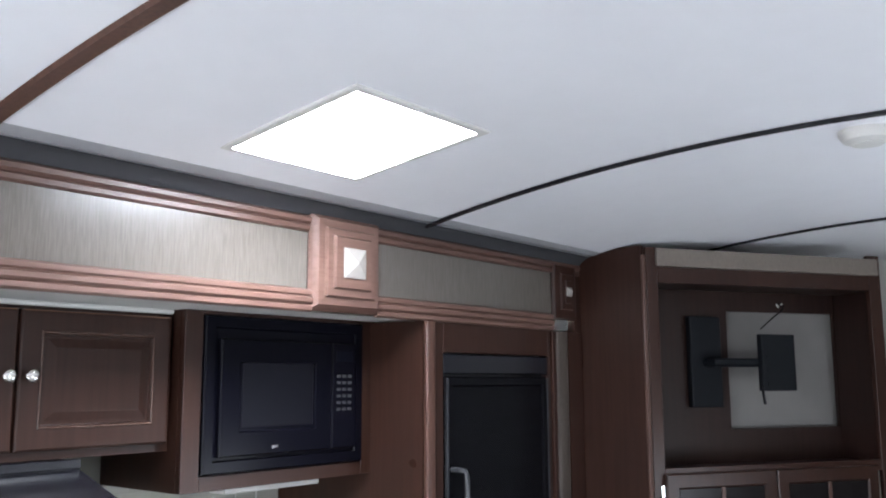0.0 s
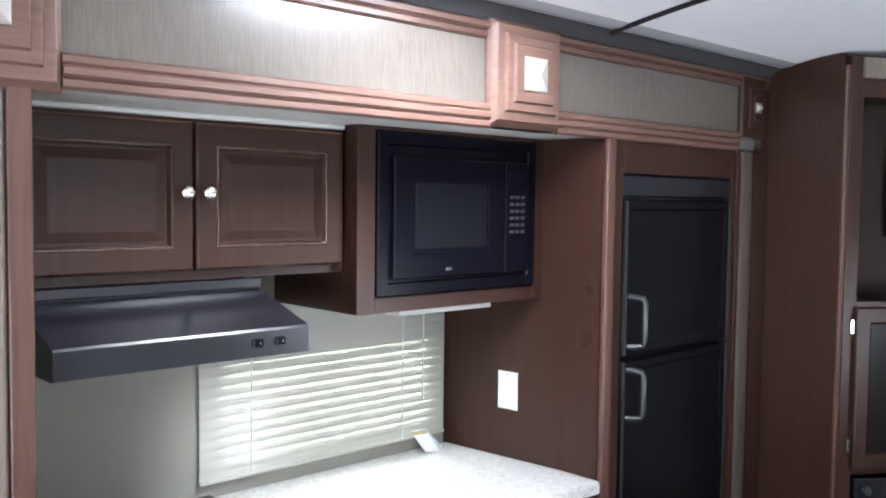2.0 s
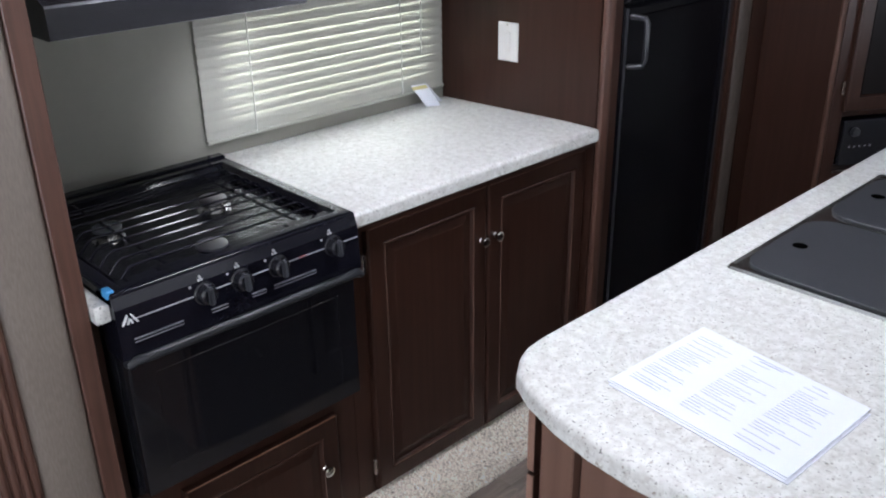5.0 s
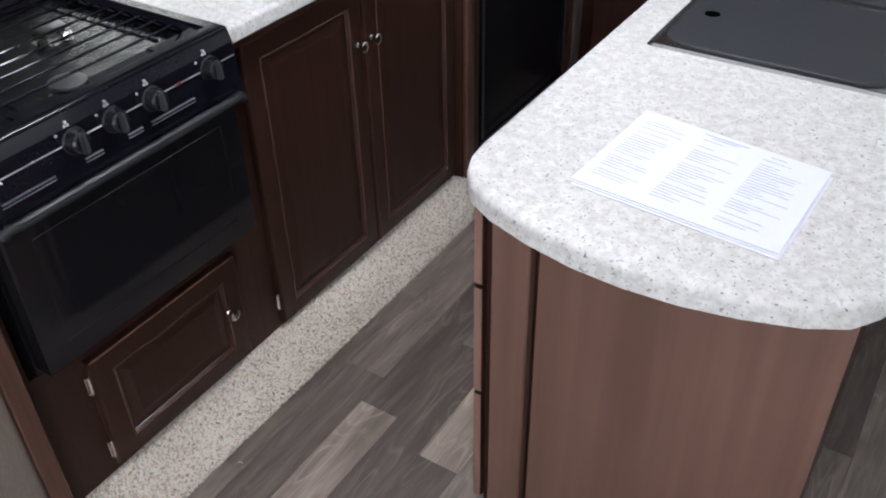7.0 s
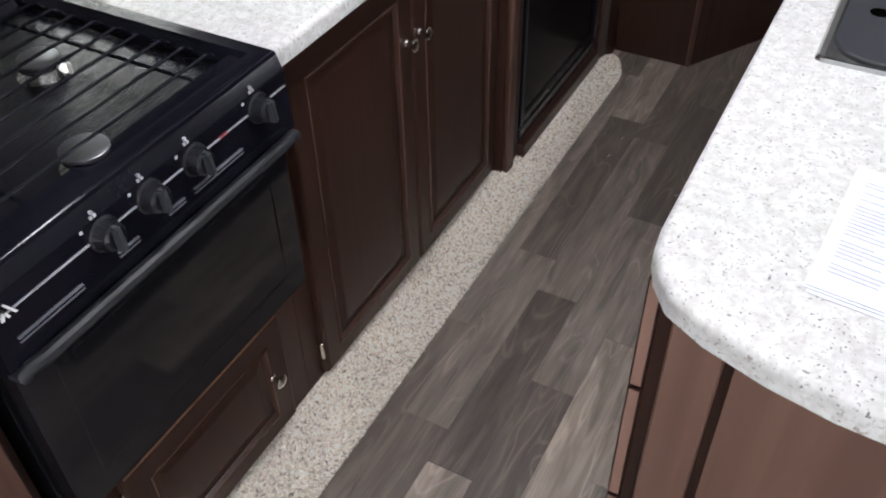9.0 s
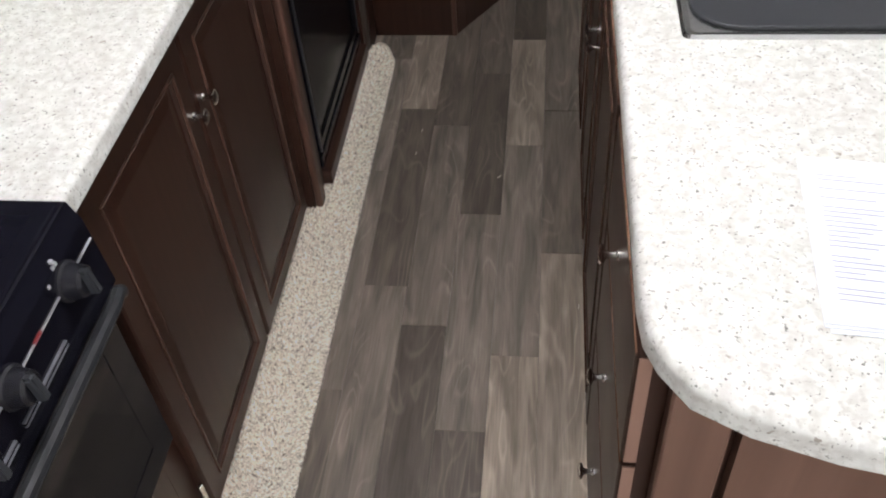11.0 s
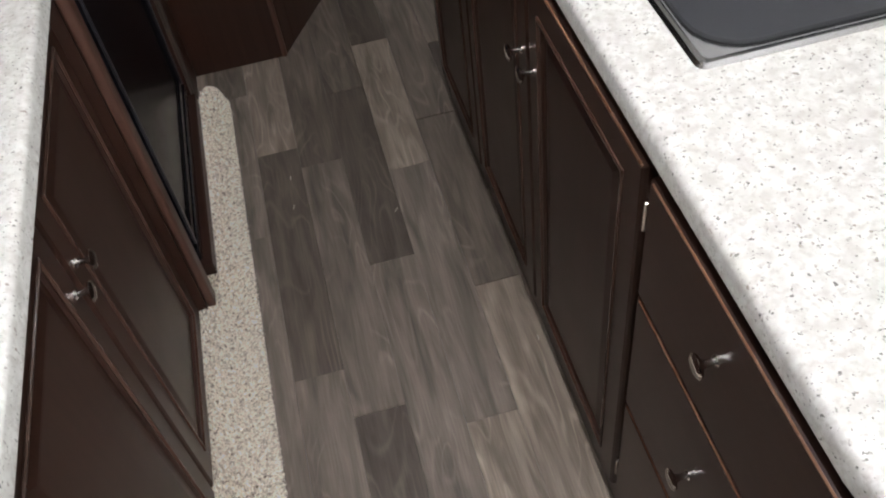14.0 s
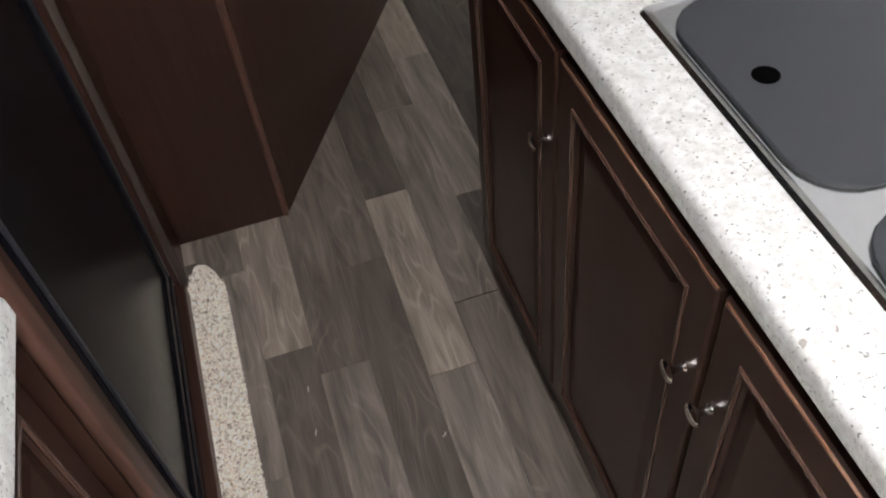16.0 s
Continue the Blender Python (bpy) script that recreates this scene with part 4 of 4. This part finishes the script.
def window_blind():
    bl = thing("window_blind", (-0.995, 2.25, 0.95), "off-white slatted blind lowered over the window, daylight between slats", "blind")
    y0, y1 = 1.818, 2.664
    part("headrail", boxes((-1.012, -0.990, y0, y1, 1.378, 1.403), bevel=0.002), BLIND, bl)
    part("bottom_rail", boxes((-1.010, -0.996, y0, y1, 0.948, 0.958), bevel=0.002), BLIND, bl)
    rng = random.Random(2)
    n = 16
    for i in range(n):
        z = 0.966 + i * (1.374 - 0.966) / (n - 1)
        bm = bmesh.new()
        tilt = radians(76 + rng.uniform(-0.8, 0.8))
        w = 0.0284
        loops = []
        for y in (y0 + 0.002, (y0 + y1) / 2, y1 - 0.002):
            sag = rng.uniform(-0.0005, 0.0005)
            ring = []
            for s in (-0.5, -0.17, 0.17, 0.5):
                ring.append((-1.003 + s * w * math.cos(tilt) + 0.0008 * (1 - 4 * s * s), y, z - s * w * math.sin(tilt) + sag))
            for s in (0.5, 0.17, -0.17, -0.5):
                ring.append((-1.0037 + s * w * math.cos(tilt) + 0.0008 * (1 - 4 * s * s), y, z - s * w * math.sin(tilt) + sag))
            loops.append(ring)
        loft(bm, loops)
        part("slat", bm, BLIND, bl)
    for y in (1.968, 2.490):
        for x in (-0.9975, -1.0085):
            part("cord", tube(bmesh.new(), [(x, y, 0.955), (x, y, 1.39)], 0.0017, 6), CORD, bl)
    part("wand", tube(bmesh.new(), [(-0.987, 2.56, 1.07), (-0.984, 2.56, 1.39)], 0.002, 6), CORD, bl)


window_blind()


def tag_card():
    ob = thing("folded_card", (-0.93, 2.62, 0.913), "small white folded information card standing on the countertop", "card")
    bm = bmesh.new()
    loft(bm, [[(-0.995, 2.520 + d, 0.975), (-0.972, 2.562 + d, 0.980), (-0.932, 2.585 + d, 0.914), (-0.952, 2.545 + d, 0.914)] for d in (0, 0.0012)])
    part("front", bm, PAPER, ob)
    bm = bmesh.new()
    loft(bm, [[(-0.9925, 2.521 + d, 0.972), (-0.9705, 2.5615 + d, 0.977), (-0.9645, 2.565 + d, 0.967), (-0.9865, 2.525 + d, 0.962)] for d in (-0.0012, 0)])
    part("yellow_band", bm, YELLOW, ob)
    bm = bmesh.new()
    loft(bm, [[(-0.995, 2.5215 + d, 0.975), (-0.972, 2.5635 + d, 0.980), (-0.966, 2.625 + d, 0.914), (-0.989, 2.585 + d, 0.914)] for d in (0, 0.0012)])
    part("back", bm, PAPER, ob)


tag_card()


# ---- island ----
def island():
    isl = thing("island_cabinet", (0.5, 2.5, 0), "brown kitchen island cabinet with three drawers and three raised-panel doors", "cabinet")
    part("body", boxes((0.22, 0.775, 1.72, 3.32, 0.0, 0.872)), CHERRY, isl)
    f = AISLE_E
    part("end_panel", boxes((0.324, 0.775, 1.700, 1.7195, 0.0, 0.874)), ISLAND_END, isl, "smooth reddish brown end panel")
    part("corner_post", boxes((0.2415, 0.310, 1.694, 1.7195, 0.0, 0.874), bevel=0.003), ISLAND_END, isl, "reddish corner post")
    part("toe_board", boxes((0.2185, 0.2195, 1.74, 3.31, 0.0, 0.09)), CHERRY_Y, isl)
    flat = [(0, 0), (0, 0.0145), (0.0015, 0.0175), (0.0045, 0.019), (0.010, 0.019)]
    for z0, z1, kz in ((0.655, 0.850, 0.775), (0.402, 0.648, 0.527), (0.10, 0.395, 0.274)):
        bm = bmesh.new()
        f.steps(bm, 1.706, 2.102, z0, z1, flat)
        dr = part("drawer_front", bm, CHERRY_Y, isl, "flat drawer front")
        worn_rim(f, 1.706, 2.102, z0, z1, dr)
        # Thin strip colours the drawer's near end paler, as the light makes it.
        bm = bmesh.new()
        f.box(bm, 1.7040, 1.7058, z0 + 0.002, z1 - 0.002, 0.001, 0.0155, 0.0005)
        part("lit_end", bm, LIT_END, dr, "end of the drawer front, coloured pale pink as lit")
        knob(f, 1.918, kz, 0.019, dr)
    raised_door(f, 2.118, 2.528, 0.095, 0.850, isl, knobs=[(2.503, 0.69)], hinges=[(2.112, 0.78), (2.112, 0.17)])
    raised_door(f, 2.534, 2.925, 0.095, 0.850, isl, knobs=[(2.560, 0.69)])
    raised_door(f, 2.931, 3.300, 0.095, 0.850, isl, knobs=[(2.956, 0.69)])
    left = [(0.200, 3.34), (0.200, 1.735), (0.204, 1.695), (0.216, 1.664), (0.242, 1.627), (0.29, 1.600), (0.36, 1.577), (0.43, 1.563), (0.505, 1.558)]
    right = [(1.01 - x, y) for x, y in reversed(left[:-1])]
    pts = left + right
    worktop("island_countertop", pts, 0.874, 0.912, "speckled off-white laminate island countertop with rounded end", 0.012)

    sk = thing("kitchen_sink", (0.52, 2.53, 0.9125), "double stainless drop-in sink with both bowls under charcoal covers", "sink")
    def rounded(x0, x1, y0, y1, r, z, seg=5):
        out = []
        for cx, cy, a in ((x1 - r, y1 - r, 0), (x0 + r, y1 - r, 90), (x0 + r, y0 + r, 180), (x1 - r, y0 + r, 270)):
            for i in range(seg + 1):
                t = radians(a + 90 * i / seg)
                out.append((cx + r * math.cos(t), cy + r * math.sin(t), z))
        return out
    bm = bmesh.new()
    X0, X1, Y0, Y1 = 0.281, 0.745, 2.176, 2.890
    loft(bm, [rounded(X0, X1, Y0, Y1, 0.012, 0.9125), rounded(X0 + 0.004, X1 - 0.004, Y0 + 0.004, Y1 - 0.004, 0.01, 0.9175), rounded(X0 + 0.012, X1 - 0.012, Y0 + 0.012, Y1 - 0.012, 0.01, 0.9155)])
    part("rim", bm, STEEL, sk, "brushed stainless rim")
    for y0, y1 in ((2.194, 2.518), (2.548, 2.872)):
        bm = bmesh.new()
        a = (0.297, 0.700)
        loft(bm, [rounded(a[0], a[1], y0, y1, 0.062, 0.9160), rounded(a[0], a[1], y0, y1, 0.062, 0.9195), rounded(a[0] + 0.0015, a[1] - 0.0015, y0 + 0.0015, y1 - 0.0015, 0.0605, 0.921)])
        cover = part("cover", bm, COVER, sk, "charcoal sink cover", smooth=True)
        c = (0.345, (2.35 if y0 < 2.3 else 2.722))
        part("finger_hole", lathe(bmesh.new(), (c[0], c[1], 0.9206), (0, 0, 1), [(0, 0.015), (0.0007, 0.015), (0.0008, 0.013)], 18), DARK, cover)

    pp = thing("paper_sheets", (0.52, 1.81, 0.912), "stack of printed white paper sheets lying on the island countertop", "paper")
    c = [Vector((0.364, 1.700, 0)), Vector((0.381, 1.936, 0)), Vector((0.672, 1.900, 0)), Vector((0.661, 1.674, 0))]
    for k, (dz, dx, dy) in enumerate(((0.9125, 0.004, -0.008), (0.9142, -0.001, -0.003), (0.916, 0, 0))):
        bm = bmesh.new()
        loft(bm, [[(p.x + dx, p.y + dy, dz + h + (0.002 if i == 1 and k == 2 else 0)) for i, p in enumerate(c)] for h in (0, 0.0009)])
        part("sheet", bm, PAPER, pp)
    rng = random.Random(9)
    bm = bmesh.new()
    across, down = (c[2] - c[1]), (c[0] - c[1])
    def strip(a0, a1, b, t=0.0012):
        o = [c[1] + across * a + down * bb for a, bb in ((a0, b), (a1, b), (a1, b + t / 0.23), (a0, b + t / 0.23))]
        vs = [bm.verts.new((p.x, p.y, 0.9186 if i < 0 else 0.9189)) for i, p in enumerate(o)]
        bm.faces.new(vs)
    strip(0.36, 0.60, 0.05, 0.0018), strip(0.41, 0.55, 0.075, 0.0018), strip(0.72, 0.80, 0.07, 0.0016)
    for col in (0.05, 0.37, 0.69):
        for i in range(26):
            if rng.random() < 0.1:
                continue
            strip(col, col + rng.uniform(0.09, 0.25), 0.12 + i * 0.030)
    part("print", bm, INK, pp, "columns of unreadable printed text")


island()


# ---- corner cabinet ----
def corner_cabinet():
    P = (-0.181, 3.646, 0)
    f = Face(P, (0.515, 0.857, 0), (0.857, -0.515, 0))
    cc = thing("entertainment_cabinet", (-0.1, 4.2, 0), "tall dark brown corner cabinet with open niche and dark glazed doors", "cabinet")
    top = 2.16
    bm = boxes((-0.4985, -0.192, 3.646, 3.668, 0, 2.165))
    part("side_panel", bm, CHERRY, cc, "reddish brown side panel")
    bm = bmesh.new()
    lathe(bm, (-0.186, 3.652, 0), (0, 0, 1), [(0, 0.009), (2.13, 0.009)], 10)
    part("corner_bead", bm, CHERRY_TRIM_V, cc, smooth=True)
    L = 1.10
    for q in ((0.012, 0.0595, 0, 2.16), (L - 0.0595, L, 0, 2.17), (0.06, L - 0.06, 1.33, 1.372), (0.06, L - 0.06, 0.80, 0.835), (0.06, L - 0.06, 2.03, 2.089)):
        bm = bmesh.new()
        f.box(bm, *q, -0.02, 0, 0.0015)
        part("face_rail", bm, CHERRY, cc)
    bm = bmesh.new()
    f.box(bm, 0.06, L - 0.06, 0.0, 0.60, -0.02, -0.001, 0.0015)
    part("lower_panel", bm, CHERRY, cc)
    bm = bmesh.new()
    f.box(bm, 0.05, L - 0.02, 2.090, 2.156, -0.006, 0.012, 0.002)
    part("header_band", bm, LINEN, cc, "beige padded header band")
    # niche
    D = 0.20
    bu0, bu1, bv0, bv1 = NICHE
    # Niche boards are darker than the cabinet's cherry.
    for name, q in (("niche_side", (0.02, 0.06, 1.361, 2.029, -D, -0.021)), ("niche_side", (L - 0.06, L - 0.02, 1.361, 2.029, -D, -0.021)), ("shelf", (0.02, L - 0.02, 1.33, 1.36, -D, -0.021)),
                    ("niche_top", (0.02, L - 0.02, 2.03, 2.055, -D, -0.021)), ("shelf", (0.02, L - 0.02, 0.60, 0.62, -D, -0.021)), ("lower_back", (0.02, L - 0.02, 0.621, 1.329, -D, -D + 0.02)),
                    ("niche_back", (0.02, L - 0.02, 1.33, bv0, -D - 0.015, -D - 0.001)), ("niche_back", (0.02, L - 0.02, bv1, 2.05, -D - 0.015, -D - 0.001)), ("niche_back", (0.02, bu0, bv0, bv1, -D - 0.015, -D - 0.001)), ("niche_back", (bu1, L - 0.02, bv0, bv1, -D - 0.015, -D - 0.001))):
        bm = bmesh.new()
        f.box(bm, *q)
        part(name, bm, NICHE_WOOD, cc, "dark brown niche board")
    bm = bmesh.new()
    f.box(bm, bu0 - 0.03, bu1 + 0.03, bv0 - 0.03, bv1 + 0.03, -D - 0.06, -D - 0.045)
    part("back_panel", bm, NICHE_WALL, cc, "pale wall seen through the cut-out")
    # glazed doors
    for u0, u1, ku in ((0.052, 0.520, 0.50), (0.526, 1.0, 0.545)):
        bm = bmesh.new()
        f.steps(bm, u0, u1, 0.822, 1.352, [(0, 0.001), (0, 0.016), (0.004, 0.020), (0.046, 0.020), (0.052, 0.012), (0.054, 0.010)])
        d = part("door", bm, CHERRY, cc, "glazed wood door")
        bm = bmesh.new()
        f.box(bm, (u0 + u1) / 2 - 0.008, (u0 + u1) / 2 + 0.008, 0.872, 1.302, 0.0145, 0.020, 0.002)
        part("muntin", bm, CHERRY_TRIM_V, d)
        bm = bmesh.new()
        f.box(bm, u0 + 0.054, u1 - 0.054, 0.876, 1.298, 0.0105, 0.014)
        part("glass", bm, SMOKED_GLASS, d, "dark glass")
        knob(f, ku, 0.99, 0.020, d)
        if u0 < 0.1:
            hinge(f, u0 - 0.008, 1.290, 0.006, d), hinge(f, u0 - 0.008, 0.900, 0.006, d)
    st = thing("stereo", tuple(f.at(0.3, 0.625)), "black car-style stereo receiver set in the corner cabinet", "stereo")
    bm = bmesh.new()
    f.box(bm, 0.075, 0.62, 0.625, 0.785, -0.2, 0.004, 0.003)
    body = part("body", bm, BLACK_SATIN, st)
    part("volume_knob", lathe(bmesh.new(), f.at(0.115, 0.745, 0.004), f.n, [(0, 0.016), (0.002, 0.017), (0.014, 0.014), (0.015, 0.01)], 16), HANDLE_GREY, st, smooth=True)
    bm = bmesh.new()
    for i in range(5):
        f.box(bm, 0.10 + i * 0.02, 0.108 + i * 0.02, 0.690, 0.696, 0.004, 0.006)
    part("buttons", bm, SILVER_LINE, st)
    # television mount
    tv = thing("television_bracket", tuple(f.at(0.3, 1.5, -0.15)), "black swing-arm television wall bracket without a television", "bracket")
    bm = bmesh.new()
    f.box(bm, *MOUNT_PLATE, -D, -D + 0.03, 0.003)
    part("wall_plate", bm, MOUNT_BLACK, tv)
    bm = bmesh.new()
    u0, u1, v0, v1 = MOUNT_HEAD
    f.box(bm, u0, u1, v0, v1, -0.09, -0.06, 0.003)
    for i in range(3):
        f.box(bm, u0 + 0.02, u0 + 0.04, v0 + 0.02 + i * 0.05, v0 + 0.035 + i * 0.05, -0.06, -0.056)
    part("head_plate", bm, MOUNT_BLACK, tv)
    a, b = f.at((MOUNT_PLATE[0] + MOUNT_PLATE[1]) / 2, (v0 + v1) / 2, -D + 0.03), f.at(u0 + 0.03, (v0 + v1) / 2, -0.09)
    part("arm", tube(bmesh.new(), [a, a + f.n * 0.05, (a + b) / 2 + f.n * 0.02, b], 0.018, 8), MOUNT_BLACK, tv, smooth=True)
    part("lever", tube(bmesh.new(), [f.at(u0, v0 + 0.02, -0.07), f.at(u0 + 0.01, v0 - 0.05, -0.07)], 0.006, 6), BLACK_SATIN, tv, smooth=True)
    pc = thing("coax_cable", tuple(f.at(0.4, 1.9, -0.2)), "short loop of coaxial cable hanging in the niche", "cable")
    part("cable", tube(bmesh.new(), [f.at(u0 + 0.20, 1.98, -D + 0.01), f.at(u0 + 0.20, 1.975, -D + 0.04), f.at(u0 + 0.19, 1.955, -D + 0.04), f.at(u0 + 0.15, 1.925, -D + 0.03), f.at(u0 + 0.09, 1.88, -D + 0.03)], 0.0028, 6), BLACK_SATIN, pc, smooth=True)
    part("connector", lathe(bmesh.new(), f.at(u0 + 0.20, 1.98, -D), f.n, [(0, 0.010), (0.01, 0.012), (0.012, 0.006), (0.03, 0.006)], 10), NICKEL, pc, smooth=True)


corner_cabinet()


# ---- ceiling fittings ----
def roof_vent():
    v = thing("roof_vent", (0.0, 2.01, 2.15), "square white roof vent with glowing translucent lid in the ceiling", "roof vent")
    (x0, x1, y0, y1) = VENT_BOX
    za, zb = arch(x0), arch(x1)
    def ring(e, dz):
        return [(x0 - e, y0 - e, za + dz), (x1 + e, y0 - e, zb + dz), (x1 + e, y1 + e, zb + dz), (x0 - e, y1 + e, za + dz)]
    bm = bmesh.new()
    loft(bm, [ring(0.022, 0.004), ring(0.022, -0.002), ring(0.018, -0.004), ring(0.003, -0.005), ring(0.0, -0.003)], cap=False)
    part("frame", bm, WHITE_PLASTIC, v, "white plastic frame")
    bm = bmesh.new()
    loft(bm, [ring(0.0, -0.001), ring(0.0, -0.0035), ring(-0.006, -0.0055)])
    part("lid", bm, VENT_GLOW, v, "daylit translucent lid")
    s = thing("smoke_detector", (0.60, 2.45, 2.21), "round white smoke detector on the ceiling", "smoke detector")
    cx, cy = DETECTOR
    part("housing", lathe(bmesh.new(), (cx, cy, arch(cx) + 0.002), (0, 0, -1), [(0, 0.062), (0.012, 0.062), (0.026, 0.052), (0.034, 0.03), (0.035, 0.01)], 28), WHITE_PLASTIC, s, smooth=True)
    part("ring", lathe(bmesh.new(), (cx, cy, arch(cx) - 0.030), (0, 0, -1), [(0, 0.034), (0.003, 0.034), (0.0045, 0.024)], 24), SOFFIT, s, smooth=True)


roof_vent()


# ---- scraps on the floor ----
def scraps():
    rng = random.Random(21)
    for x, y, a in SCRAPS:
        base = thing("wood_chip", (x, y, 0), "tiny pale splinter lying on the grey-brown plank floor", "debris", "splinters on the floor")
        bm = bmesh.new()
        d = Vector((math.cos(a), math.sin(a), 0))
        p = Vector((x, y, 0.0026))
        tube(bm, [p - d * 0.006, p + Vector((-d.y, d.x, 0)) * rng.uniform(-0.002, 0.002), p + d * 0.006 + Vector((0, 0, 0.0008))], 0.0012, 5)
        part("chip", bm, CHIP, base)


scraps()


# ---- floor planks ----
def planks():
    pitch, start = 0.1045, -0.31
    known = {-1: (1.55, 2.248, 2.972, 3.51), 0: (1.26, 1.953, 2.552, 3.25), 1: (1.862, 2.435, 3.173, 3.80), 2: (1.56, 2.157, 2.808, 3.432), 3: (1.795, 2.357, 3.088, 3.62), 4: (1.972, 2.675, 3.247, 3.92), 5: (2.3, 2.95, 3.55, 4.12)}
    tones = {-1: "mkmmk", 0: "mkmdl", 1: "ldmkd", 2: "mdmdk", 3: "dlmld", 4: "mlkmk", 5: "mmdml"}
    rng = random.Random(11)
    shapes = {}
    for col in range(-2, 20):
        ends = list(known.get(col, (2.0 + rng.uniform(0, 0.6),)))
        shade = {y: tones[col][i + 1] for i, y in enumerate(ends) if col in tones and i + 1 < len(tones[col])}
        if col in tones:
            shade["first"] = tones[col][0]
        first = ends[0]
        while ends[0] > -1.4:
            ends.insert(0, ends[0] - rng.uniform(0.56, 0.72))
        while ends[-1] < 5.15:
            ends.append(ends[-1] + rng.uniform(0.56, 0.72))
        x0 = start + col * pitch
        if x0 < -0.51 or x0 + pitch > 1.81:
            if x0 + pitch > 1.81:
                continue
        for a, b in zip(ends, ends[1:]):
            a, b = max(a, -1.5), min(b, 5.2)
            if b - a < 0.02:
                continue
            tone = shade.get(a) or (shade.get("first") if b == first else None) or rng.choice("ddmml")
            size = (round(b - a, 2), tone)
            if size not in shapes:
                g, h = 0.0002, 0.0007
                w, l = pitch / 2, (b - a) / 2
                v = [(-w + g, -l + g, -0.004), (w - g, -l + g, -0.004), (w - g, l - g, -0.004), (-w + g, l - g, -0.004),
                     (-w + g, -l + g, -0.0008), (w - g, -l + g, -0.0008), (w - g, l - g, -0.0008), (-w + g, l - g, -0.0008),
                     (-w + h, -l + h, 0), (w - h, -l + h, 0), (w - h, l - h, 0), (-w + h, l - h, 0)]
                fs = [(0, 3, 2, 1), (8, 9, 10, 11)]
                for k in range(4):
                    j = (k + 1) % 4
                    fs += [(k, j, 4 + j, 4 + k), (4 + k, 4 + j, 8 + j, 8 + k)]
                me = bpy.data.meshes.new("plank")
                me.from_pydata(v, [], fs)
                me.materials.append(PLANKS[tone])
                shapes[size] = me
            ob = new("plank", shapes[size])
            ob.parent = FLOOR
            ob.location = Vector((x0 + pitch / 2, (a + b) / 2, 0)) - HOME[FLOOR]


planks()
